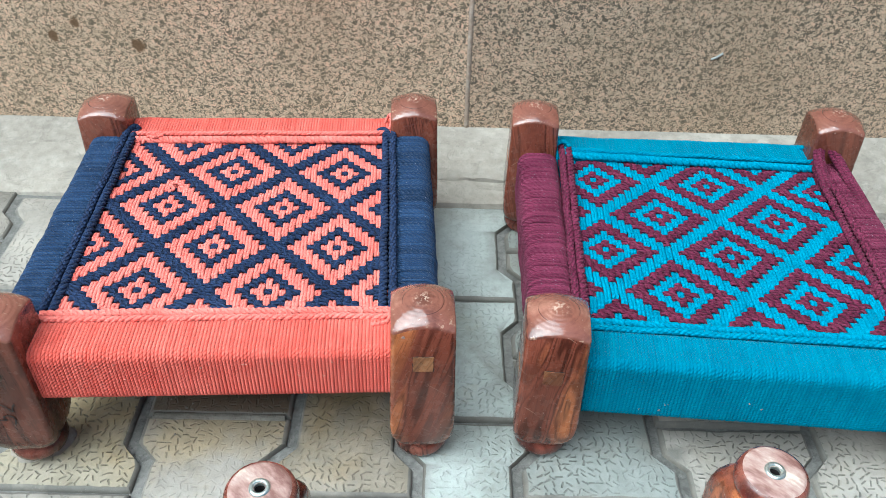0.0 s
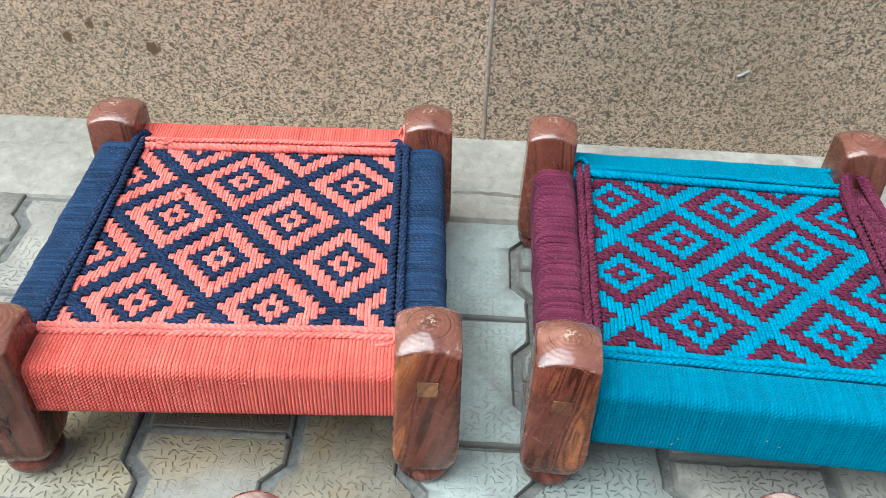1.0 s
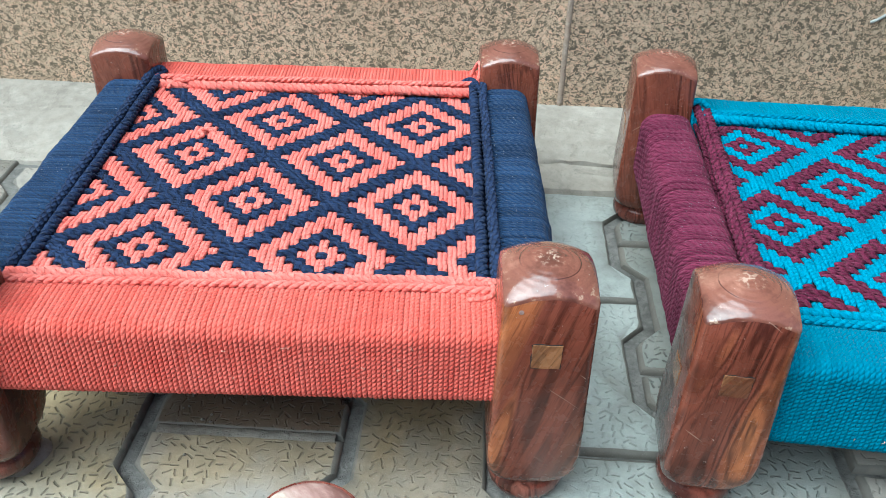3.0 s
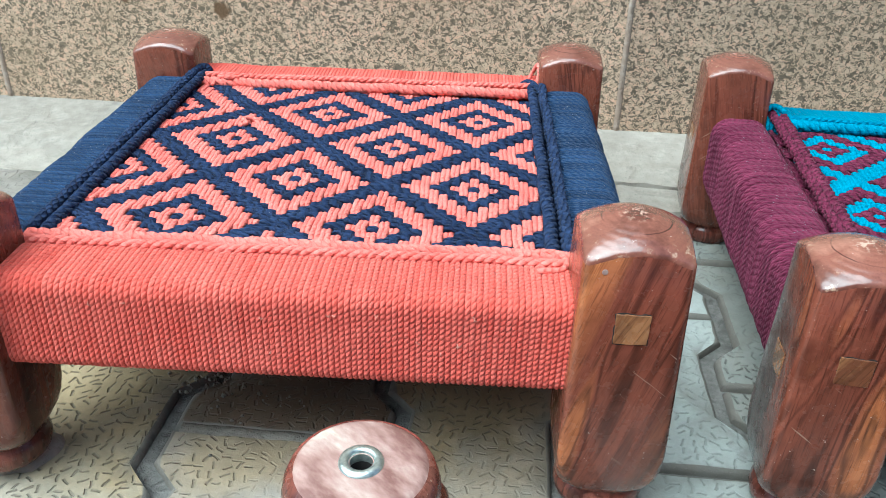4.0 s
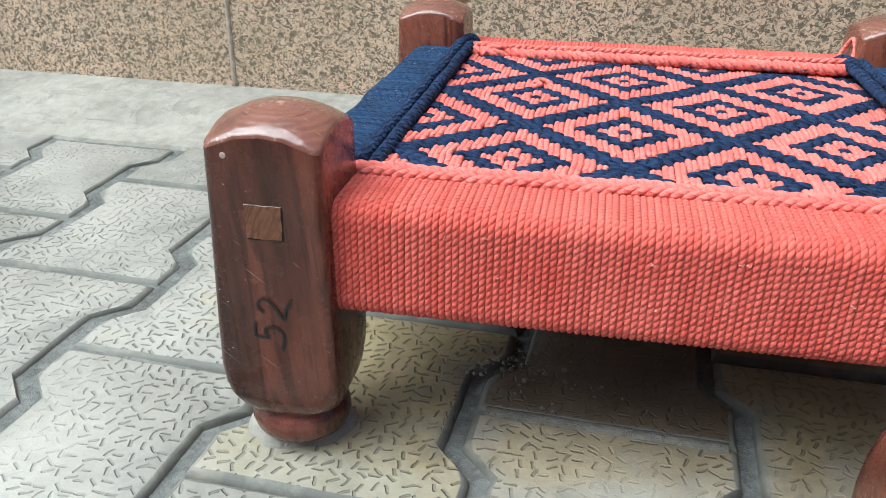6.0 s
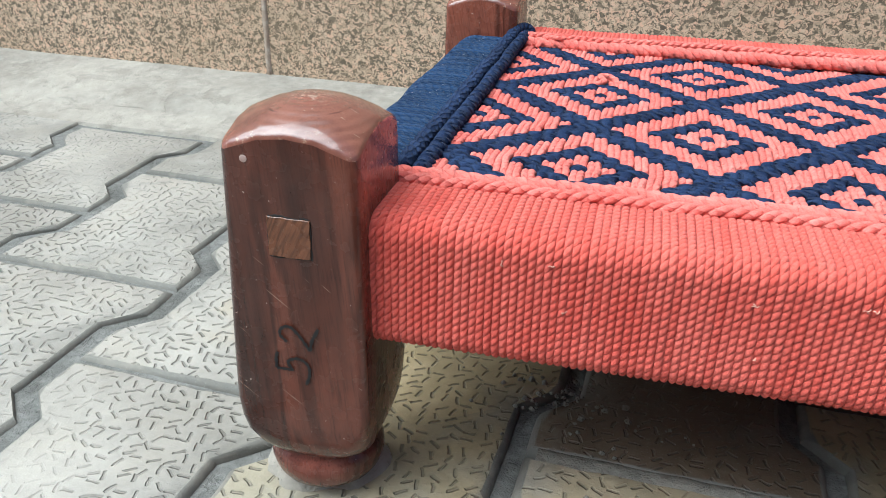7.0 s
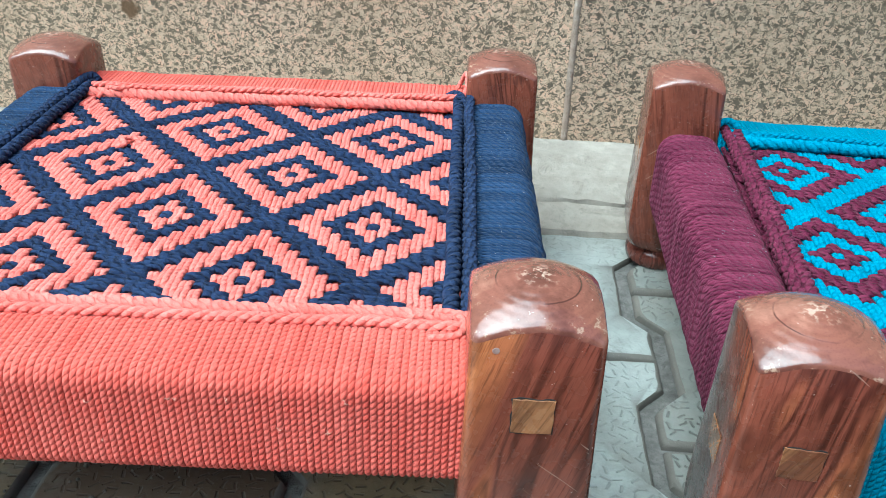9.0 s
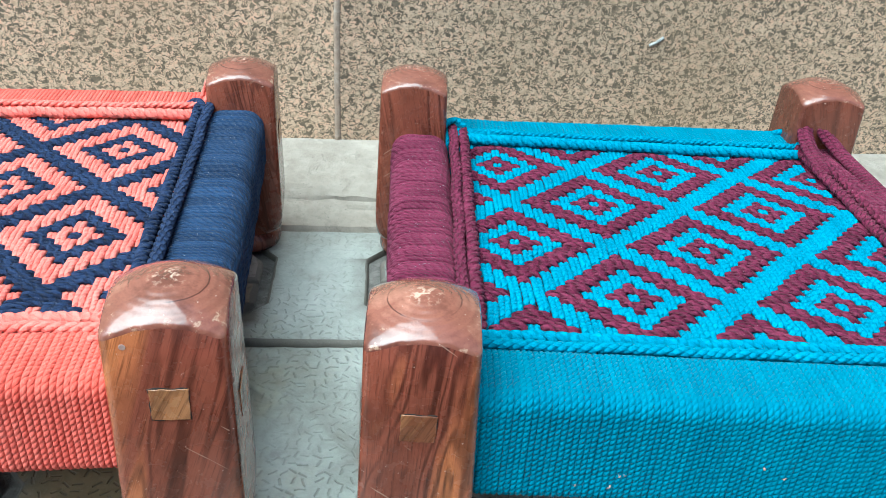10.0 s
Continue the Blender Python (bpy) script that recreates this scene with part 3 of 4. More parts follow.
TENON_GAP = ragged_plate("tenon_gap", 0.0106, 0.0106, -0.0002, 0.003, 0.06, HOLE, 9)
NAIL = turned([(0.0019, 0.0), (0.0017, 0.0002), (0.0006, 0.0003)], 9, WOOD_SOLE, "peg")


def rail_path(depth, height, radius, steps=6):
    """A rounded rectangle across a rail; local x is outwards, z up, centred on the rail."""
    pts, hx, hz = [], depth / 2 - radius, height / 2 - radius
    for cx, cz, a0 in ((hx, hz, 0), (-hx, hz, 90), (-hx, -hz, 180), (hx, -hz, 270)):
        for k in range(steps + 1):
            a = radians(a0 + 90 * k / steps)
            pts.append((cx + radius * math.cos(a), cz + radius * math.sin(a)))
    out = []
    for k, p in enumerate(pts):
        q = pts[(k + 1) % len(pts)]
        out.append(p)
        gap = math.hypot(q[0] - p[0], q[1] - p[1])
        if gap > 0.012:
            n = int(gap / 0.009)
            out += [(p[0] + (q[0] - p[0]) * i / n, p[1] + (q[1] - p[1]) * i / n) for i in range(1, n)]
    start = min(range(len(out)), key=lambda k: (round(out[k][1], 5), abs(out[k][0])))
    return out[start:] + out[:start]


def turn_mesh(name, depth, height, pitch, material, radius, step, relief, phase, bulge=0.56, bead=0.0042, twist=-1.1, width=0.54):
    """One turn of twisted cord round a rail; the outer half of the strand alone. It is finest above and outside."""
    path = []
    rough_path = rail_path(depth, height, radius)
    for (x0, z0), (x1, z1) in zip(rough_path, rough_path[1:] + rough_path[:1]):
        gap = math.hypot(x1 - x0, z1 - z0)
        seen = max(z0, z1) > -height / 2 + 0.003 and max(x0, x1) > -depth / 2 + 0.012
        count = max(1, round(gap / (step if seen else 0.006)))
        path += [(x0 + (x1 - x0) * k / count, z0 + (z1 - z0) * k / count) for k in range(count)]
    count, arc, verts, faces, uvs, run = len(path), 6, [], [], [], 0.0
    for k, (x, z) in enumerate(path):
        x1, z1 = path[(k + 1) % count]
        x0, z0 = path[k - 1]
        way = Vector((x1 - x0, z1 - z0)).normalized()
        out = Vector((way.y, -way.x))
        if k:
            run += math.hypot(x - x0, z - z0)
        for s in range(arc):
            a, across = math.pi * s / (arc - 1), s / (arc - 1)
            lobe = abs(math.sin(math.pi * (run / bead + twist * across + phase))) ** 0.7
            deep = relief * (1 - 0.55 * max(out.y, 0.0))
            d = bulge * (1 - 0.22 * max(out.y, 0.0)) * pitch * math.sin(a) * (1 - deep + deep * lobe)
            verts.append((x + out.x * d, -width * pitch * math.cos(a), z + out.y * d))
            uvs.append(((run / bead + phase) * 0.005, twist * across / 1.15))
    for k in range(count):
        n = (k + 1) % count
        for s in range(arc - 1):
            faces.append((k * arc + s, k * arc + s + 1, n * arc + s + 1, n * arc + s))
    return mesh_of(name, verts, faces, material, uvs)


def rope(root, material, m, length, wide, radius, period, rng, hand):
    """Three strands laid round each other along local x; hand is the way they turn."""
    braid = part("braid", None, root, "", m)
    steps = int(length / period * 12)
    shift = rng.uniform(0, 6)
    for k in range(3):
        pts = []
        for i in range(steps + 1):
            x = -length / 2 + length * i / steps
            a = 2 * math.pi * (x / period + k / 3 + 0.12 * noise.noise(Vector((x * 40, shift, 9)))) + shift
            sway = 0.0016 * noise.noise(Vector((x * 20, shift, 0)))
            lift = 0.0012 * noise.noise(Vector((x * 33, shift, 5)))
            pts.append((x, wide * math.cos(a) + sway, hand * 0.85 * wide * math.sin(a) + lift))
        v, f, u = tube(pts, radius, 8)
        part("strand", mesh_of("strand", v, f, material, [(a, -b) for a, b in u]), braid)
    return braid


def on_top(d, flip):
    lit = d in (1, 2, 5, 6, 7)
    return lit != flip


def figure(i, j):
    """Steps from the middle of the nearest diamond; the diamonds repeat every 18 strands, every second row moved by half."""
    a, b = i % 18, j % 18
    a, b = min(a, 18 - a), min(b, 18 - b)
    return min(a + b, 18 - a - b)


def weave(root, cfg, z):
    """Strands over and under: pairs that run front to back in one colour and across in the other."""
    px, py, (ox, oy), flip = cfg["px"], cfg["py"], cfg["origin"], cfg["flip"]
    x0, x1, y0, y1 = cfg["panel"]
    cols = range(math.ceil((x0 - ox) / px), math.floor((x1 - ox) / px) + 1)
    rows = range(math.ceil((y0 - oy) / py), math.floor((y1 - oy) / py) + 1)
    rng = random.Random(cfg["seed"])
    lift = 0.0031

    def strand(line, cells, along, pitch, start, cross, side, ends, shove, first, beside):
        pts = []
        lo, hi = cells[0], cells[-1]
        sway = rng.uniform(0, 50)
        for c in cells:
            top = first(c)
            prev, nxt = first(c - 1) if c > lo else top, first(c + 1) if c < hi else top
            h = lift if top else -lift
            base = start + c * pitch
            # a float is shoved aside by the stitches that end beside it, so that it leans along the band
            push = shove * cross * (beside(c, -1) - beside(c, 1)) if top else 0.0
            edge, dive = (ends, 0.0) if top else (0.92, -0.12 * h)
            for dt, rise in ((-0.5, dive if prev != top else 1.06 * h), (-0.26, edge * h if prev != top else 1.06 * h), (0.02, 1.06 * h), (0.27, edge * h if nxt != top else 1.06 * h)):
                s = base + dt * pitch
                # a pair lies close where it floats and spreads where it dives
                apart = 0.236 + 0.024 * noise.noise(Vector((s * 90, sway, 2))) - 0.016 * rise / lift
                off = push + side * cross * apart + 0.0006 * noise.noise(Vector((s * 60, sway, 0)))
                q = (line + off, s) if along == "y" else (s, line + off)
                q = (q[0] + cfg["skew"][0] * q[1], q[1] + cfg["skew"][1] * q[0])
                warp = noise.noise_vector(Vector((q[0] * 13, q[1] * 13, cfg["seed"]))) * 0.0028
                pts.append((q[0] + warp.x, q[1] + warp.y, z + cfg["slope"][0] * q[0] + cfg["slope"][1] * q[1] + rise + 0.0007 * noise.noise(Vector((s * 70, sway, 4)))))
        return pts

    for i in cols:
        for side in (-1, 1):
            pts = strand(ox + i * px, list(rows), "y", py, oy, px, side, cfg["ends"][0], 0.05, lambda j, i=i: on_top(figure(i, j), flip), lambda j, k, i=i: not on_top(figure(i + k, j), flip))
            pts = [(pts[0][0], y0 - 0.012, z - 0.001)] + pts + [(pts[-1][0], y1 + 0.012, z - 0.001)]
            v, f, u = tube(pts, px * 0.276, 8, flat=0.95)
            part("cord", mesh_of("warp_cord", v, f, cfg["a"], [(a * 1.15, -b) for a, b in u]), root)
    for j in rows:
        for side in (-1, 1):
            pts = strand(oy + j * py, list(cols), "x", px, ox, py, side, cfg["ends"][1], 0.17, lambda i, j=j: not on_top(figure(i, j), flip), lambda i, k, j=j: on_top(figure(i, j + k), flip))
            pts = [(x0 - 0.012, pts[0][1], z - 0.001)] + pts + [(x1 + 0.012, pts[-1][1], z - 0.001)]
            v, f, u = tube(pts, py * 0.206, 8, flat=1.1)
            part("cord", mesh_of("weft_cord", v, f, cfg["b"], [(a * 0.62, -1.2 * b) for a, b in u]), root)


def build_stool(cfg):
    """A low four-legged stool: domed posts, cord-wound rails, braided hems and a woven diamond seat."""
    rng = random.Random(cfg["seed"])
    root = tagged(new("woven_stool"), cfg["label"], "stool", "low woven stools")
    zs = cfg["seat"]
    legs = cfg["legs"]
    for (cx, cy), turn, tall in zip(legs, (0, 0, 180, 180), cfg["tall"]):
        leg = part("leg", LEG, root, "", pose(cx, cy, cfg.get("raised", 0.0) if not turn and cx < 0 else 0.0, 0, 0, turn) @ Matrix.Diagonal((1, 1, tall, 1)))
        leg.color = (0.46 if turn else cfg["sap"][0 if cx < 0 else 1], 0.6 if turn else cfg["lean"][0 if cx < 0 else 1], 0.85 if turn else cfg["plain"][0 if cx < 0 else 1], 1)
        part("foot", FOOT, leg).color = (0.5, 0.5, 0, 1)
        part("sole", SOLE, leg, "pale worn sole of the foot")
        part("bush", BUSH, leg, "dull metal bush in the sole")
        part("bore", BORE, leg)
        part("tenon_gap", TENON_GAP, leg, "", pose(0, -0.0333, cfg["tenon"]))
        part("tenon", TENON, leg, "paler tenon end let into the post", pose(rng.uniform(-0.0006, 0.0006), -0.0334, cfg["tenon"], 0, rng.uniform(-2, 2), 0)).color = (0.52 if cx < 0 else 0.70, 0.72, 0.5 if cx < 0 else 0.1, 1)
        out = math.copysign(1, cx) * (1 if turn == 0 else -1)
        part("tenon_gap", TENON_GAP, leg, "", pose(out * 0.0335, 0, cfg["tenon"] - 0.019, 0, 0, 90 * out))
        part("tenon", TENON, leg, "paler tenon end let into the post", pose(out * 0.0336, 0, cfg["tenon"] - 0.019, 0, rng.uniform(-4, 4), 90 * out)).color = (0.75, 0.9, 0, 1)
        if turn == 0 and cfg.get("raised"):
            part("peg", NAIL, leg, "small dull peg", pose(-0.0200, -0.0327, LEG_TOP - 0.0225, 90, 0, 0))
    depth, high, pitch = 0.052, cfg["rail"], 0.0037
    rails = []
    for key, p, q in (("a", legs[0], legs[1]), ("b", legs[1], legs[2]), ("a", legs[2], legs[3]), ("b", legs[3], legs[0])):
        p, q = Vector(p), Vector(q)
        way = (q - p).normalized()
        mid = (p + q) / 2 + Vector((-way.y, way.x)) * 0.0065
        rails.append((key, mid.x, mid.y, math.degrees(math.atan2(way.y, way.x)) - 90, (q - p).length - 2 * LEG_HALF))
    turns = {"a": [turn_mesh("cord_turn", depth, high, pitch, cfg["a_wound"], 0.0095, 0.00105, 0.34, k / 5) for k in range(5)],
             "b": [turn_mesh("cord_turn", depth, high, 0.90 * pitch, cfg["b_wound"], 0.016, 0.0030, 0.0, k / 3, 0.62, 0.0062, width=0.47) for k in range(3)]}
    for k, cx, cy, turn, length in rails:
        drop = 0.0 if k == "a" else cfg["drop"]
        rail = part("rail", slab("rail_core", -depth / 2 + 0.0008, depth / 2 - 0.0008, -length / 2, length / 2, -high / 2 + 0.0008, high / 2 - 0.0008, cfg[k + "_wound"], 0.0095 if k == "a" else 0.016), root, "",
                    pose(cx, cy, zs - high / 2 - drop, 0, 0, turn))
        loose = 0.6 if k == "a" else 2.0
        n = int(length / (pitch if k == "a" else 0.90 * pitch))
        for i in range(n):
            y = -length / 2 + (i + 0.5) * length / n
            wave = 0.0013 * noise.noise(Vector((y * 22, cx * 9, cy * 9)))
            m = pose(wave + 0.00025 * loose * rng.uniform(-1, 1), y, 0.7 * wave + 0.00025 * loose * rng.uniform(-1, 1), rng.uniform(-0.5, 0.5) * loose, 0, rng.uniform(-0.5, 0.5) * loose)
            part("cord", rng.choice(turns[k]), rail, "", m)
    # hems: two ropes side by side, laid opposite ways, so that together they look plaited
    x0, x1, y0, y1 = cfg["panel"]
    mx, my, wx, wy = (x0 + x1) / 2, (y0 + y1) / 2, x1 - x0 + 0.020, y1 - y0 + 0.011
    for key, m, length in (("a", pose(mx, y0, zs, 0, 0, 180), wx), ("a", pose(mx, y1, zs, 0, 0, 0), wx), ("b", pose(x0, my + 0.0085, zs, 0, 0, 90), wy), ("b", pose(x1, my + 0.0085, zs, 0, 0, -90), wy)):
        if key == "b":
            rope(root, cfg[key], m @ pose(0, -0.0010, 0.0005), length, 0.0026, 0.0027, 0.0250, rng, 1)
            rope(root, cfg[key], m @ pose(0, 0.0090, 0.0024), length, 0.0024, 0.0026, 0.0250, rng, -1)
        elif m.translation.y < 0.1:
            rope(root, cfg[key], m @ pose(0, -0.0008, 0.0004), length, 0.0022, 0.0024, 0.0225, rng, 1)
            rope(root, cfg[key], m @ pose(0, 0.0084, 0.0010), length, 0.0019, 0.0021, 0.0215, rng, -1)
        else:
            rope(root, cfg[key], m @ pose(0, -0.0030, -0.0030), length, 0.0030, 0.0031, 0.0270, rng, 1)
            rope(root, cfg[key], m @ pose(0, 0.0072, 0.0015), length, 0.0017, 0.0019, 0.0200, rng, -1)
    weave(root, cfg, zs - cfg["sag"])
    under = slab("under_web", x0 - 0.01, x1 + 0.01, y0 - 0.01, y1 + 0.01, zs - cfg["sag"] - 0.009, zs - cfg["sag"] - 0.005, cfg["b"], 0.001)
    part("under_web", under, root, "dark underside of the woven seat")
    return root


red = build_stool(dict(seed=3, a=CORAL, b=NAVY, ends=(0.60, 0.92), a_wound=CORAL_WOUND_SHADED, b_wound=NAVY_WOUND_SKYLIT, flip=False, legs=[(-SPAN, -SPAN), (SPAN + 0.002, -SPAN), (SPAN, SPAN), (-SPAN, SPAN)], raised=0.007, tall=(0.982, 1.045, 0.97, 0.97), seat=0.167, rail=0.066, drop=0.002, tenon=0.155, sag=0.0093, slope=(-0.0153, -0.017), skew=(0.0, -0.0175),
                       px=0.00794, py=0.0088, origin=(0.0473, 0.0240), panel=(-0.175, 0.175, -0.173, 0.178),
                       sap=(0.33, 0.61), lean=(0.45, 0.66), plain=(0.6, 0.1), label="low rosewood stool with coral and navy diamond-woven cord seat"))
red.matrix_basis = pose(-0.2485, 0.806, 0.0, 0, 0.1, 3.0)
teal = build_stool(dict(seed=8, a=TEAL, b=MAROON, ends=(0.85, 0.72), a_wound=TEAL_WOUND_SHADED, b_wound=MAROON_WOUND, flip=True, legs=[(-0.2085, -0.206), (0.225, -0.2095), (0.1990, 0.220), (-0.2215, 0.2045)], tall=(0.968, 0.985, 0.995, 0.975), seat=0.150, rail=0.079, drop=0.001, tenon=0.142, sag=0.0085, slope=(0.005, -0.024), skew=(-0.012, -0.0108),
                        px=0.00836, py=0.00857, origin=(-0.0609, 0.0465), panel=(-0.172, 0.172, -0.165, 0.178),
                        sap=(0.42, 0.46), lean=(0.53, 0.46), plain=(0.25, 0.2), label="low rosewood stool with turquoise and maroon diamond-woven cord seat"))
teal.matrix_basis = pose(0.335, 0.802, 0.001, -0.4, 0.1, -3.0)


LINT = Nodes("lint").done((0.26, 0.25, 0.27), 0.9)


def build_lint(root, cfg_x, top, count, seed):
    """Loose pale fibres and specks of fluff that cling to the dark rails."""
    rng = random.Random(seed)
    pieces = []
    for _ in range(count):
        x = rng.choice((-1, 1)) * cfg_x + rng.uniform(-0.019, 0.019)
        y = rng.uniform(-0.165, 0.165)
        a, bend, size = rng.uniform(0, 6.28), rng.uniform(-1.5, 1.5), rng.choice((0.0006, 0.0008, 0.001, 0.0025))
        pts = []
        for k in range(4):
            pts.append((x, y, top + 0.0010 + 0.0012 * math.sin(k) * (size > 0.002)))
            a += bend * 0.4
            x, y = x + math.cos(a) * size / 3, y + math.sin(a) * size / 3
        v, f, u = tube(pts, rng.uniform(0.00009, 0.00014) if size > 0.002 else 0.00026, 4)
        pieces.append((v, f))
    verts, faces = [], []
    for v, f in pieces:
        n = len(verts)
        verts += [tuple(q) for q in v]
        faces += [tuple(i + n for i in face) for face in f]
    tagged(part("lint", mesh_of("lint", verts, faces, LINT), root), "pale fluff caught on the cord", kind="stuff")


build_lint(red, 0.207, 0.165, 150, 5)


def build_tufts(root, face_y, low, high, count, seed):
    """Pale cotton tufts caught between the turns of a front rail."""
    rng = random.Random(seed)
    verts, faces = [], []
    for _ in range(count):
        x, z, size = rng.uniform(-0.17, 0.17), rng.uniform(low, high), rng.choice((0.0006, 0.0008, 0.0011))
        for _ in range(3):
            a = rng.uniform(0, 6.28)
            pts = [(x + k * size * math.cos(a + 0.5 * k), face_y - 0.0004 * (2 - k), z + k * size * math.sin(a + 0.5 * k)) for k in range(3)]
            v, f, _u = tube(pts, size * 0.28, 5, lift=(0.1, 1, 0.1))
            n = len(verts)
            verts += [tuple(q) for q in v]
            faces += [tuple(i + n for i in face) for face in f]
    tagged(part("tufts", mesh_of("tufts", verts, faces, TUFT), root), "pale cotton tufts between the turns", kind="stuff")


TUFT = Nodes("tuft").done((0.66, 0.34, 0.26), 0.95)
build_tufts(red, -0.2353, 0.105, 0.158, 13, 3)
build_tufts(teal, -0.2285, 0.080, 0.142, 8, 4)
build_lint(teal, 0.208, 0.149, 170, 6)


def stroke(points, width, steps=6):
    """A flat inked line through points in the x-z plane, rounded by a spline."""
    pts = []
    p = [Vector(points[0])] + [Vector(q) for q in points] + [Vector(points[-1])]
    for a, b, c, d in zip(p, p[1:], p[2:], p[3:]):
        for k in range(steps):
            t = k / steps
            pts.append(0.5 * (2 * b + (c - a) * t + (2 * a - 5 * b + 4 * c - d) * t * t + (3 * b - a - 3 * c + d) * t * t * t))
    pts.append(p[-1])
    verts, faces = [], []
    for k, q in enumerate(pts):
        way = (pts[min(k + 1, len(pts) - 1)] - pts[max(k - 1, 0)]).normalized()
        side = Vector((-way.y, way.x)) * width * (0.5 + 0.12 * math.sin(k * 1.7))
        verts += [(q.x + side.x, 0, q.y + side.y), (q.x - side.x, 0, q.y - side.y)]
    faces = [(2 * k, 2 * k + 1, 2 * k + 3, 2 * k + 2) for k in range(len(pts) - 1)]
    return verts, faces


def build_number(leg):
    """The number 52 written by hand with a marker, turned on its side, on the front of a leg."""
    m = pose(0.0005, -0.0353, 0.098, 0, -80, 0)
    five = [[(-0.0165, 0.0085), (-0.0155, 0.0035), (-0.0150, 0.0005), (-0.0115, 0.0032), (-0.0085, 0.0010), (-0.0075, -0.0035), (-0.0105, -0.0075), (-0.0160, -0.0085), (-0.0215, -0.0075)], [(-0.0165, 0.0085), (-0.0105, 0.0095), (-0.0070, 0.0090)]]
    two = [[(0.0005, 0.0050), (0.0035, 0.0090), (0.0075, 0.0085), (0.0095, 0.0050), (0.0070, 0.0005), (0.0025, -0.0040), (-0.0005, -0.0070), (0.0050, -0.0072), (0.0130, -0.0095)]]
    for name, lines in (("digit_five", five), ("digit_two", two)):
        verts, faces = [], []
        for line in lines:
            v, f = stroke(line, 0.0016)
            n = len(verts)
            verts += v
            faces += [tuple(i + n for i in face) for face in f]
        part(name, mesh_of(name, verts, faces, INK), leg, "black hand-written digit", m)




def loop_of_cord(root, material, points, radius=0.0021):
    pts = []
    p = [Vector(points[0])] + [Vector(q) for q in points] + [Vector(points[-1])]
    for a, b, c, d in zip(p, p[1:], p[2:], p[3:]):
        for k in range(7):
            t = k / 7
            pts.append(0.5 * (2 * b + (c - a) * t + (2 * a - 5 * b + 4 * c - d) * t * t + (3 * b - a - 3 * c + d) * t * t * t))
    v, f, u = tube(pts, radius, 7, lift=(0.05, 0.1, 1))
    part("cord", mesh_of("loose_loop", v, f, material, u), root, "loose loop of cord at the corner")


# loose ends and knots at the corners of the seats
loop_of_cord(red, CORAL, [(0.150, -0.176, 0.168), (0.172, -0.172, 0.1705), (0.181, -0.180, 0.170), (0.178, -0.192, 0.169), (0.160, -0.196, 0.169)])
loop_of_cord(red, CORAL, [(0.176, 0.190, 0.166), (0.181, 0.197, 0.176), (0.180, 0.206, 0.186), (0.176, 0.214, 0.176), (0.172, 0.214, 0.167)])
loop_of_cord(red, NAVY, [(-0.184, 0.168, 0.167), (-0.181, 0.184, 0.172), (-0.174, 0.195, 0.173), (-0.168, 0.194, 0.168)], 0.0044)
loop_of_cord(red, NAVY, [(0.180, 0.166, 0.165), (0.177, 0.182, 0.170), (0.170, 0.191, 0.171), (0.162, 0.190, 0.167)], 0.0038)
loop_of_cord(red, CORAL, [(-0.082, 0.062, 0.160), (-0.090, 0.068, 0.1655), (-0.098, 0.064, 0.1665), (-0.094, 0.056, 0.165), (-0.101, 0.052, 0.1635)], 0.0022)
loop_of_cord(red, CORAL, [(-0.160, 0.168, 0.162), (-0.152, 0.176, 0.169), (-0.142, 0.172, 0.170), (-0.134, 0.180, 0.168), (-0.150, 0.184, 0.168)], 0.0022)
for off, up in ((-0.0046, 0.0), (0.0, 0.0022), (0.0046, 0.0)):
    # the tail of the hem, a fat bundle that rises at the post and folds back over the rail
    loop_of_cord(teal, MAROON, [(0.176 + off, 0.120, 0.150 + up), (0.174 + off, 0.160, 0.157 + up), (0.175 + off, 0.186, 0.168 + up), (0.186 + 0.4 * off, 0.196 - off, 0.171 + up),
                                (0.198 - off, 0.184 - off, 0.164 + up), (0.206 - off, 0.160, 0.155 + up), (0.211 - off, 0.120, 0.1505), (0.213 - off, 0.070, 0.148)], 0.0036)
loop_of_cord(teal, TEAL, [(-0.196, 0.176, 0.149), (-0.188, 0.186, 0.158), (-0.178, 0.190, 0.160), (-0.168, 0.186, 0.154)], 0.0032)
loop_of_cord(teal, TEAL, [(0.160, 0.224, 0.150), (0.170, 0.216, 0.156), (0.174, 0.196, 0.157), (0.170, 0.182, 0.150)], 0.0036)


# a third stool stands upside down in front of the two, on its domed post tops
upturned = copy_thing(red, pose(0.0761, 0.1893, 0.2185, 180, 0, 3.65) @ Matrix.Diagonal((0.975, 0.975, 1.0, 1)))
for ob in upturned.children:
    if ob.name.startswith("leg"):
        ob.scale.z = 0.2185 / LEG_TOP
        ob.location.z = 0.0
tagged(upturned, "low rosewood stool turned upside down on the pavers, feet up", "stool", "low woven stools")


build_number([o for o in red.children if o.name.startswith("leg")][0])


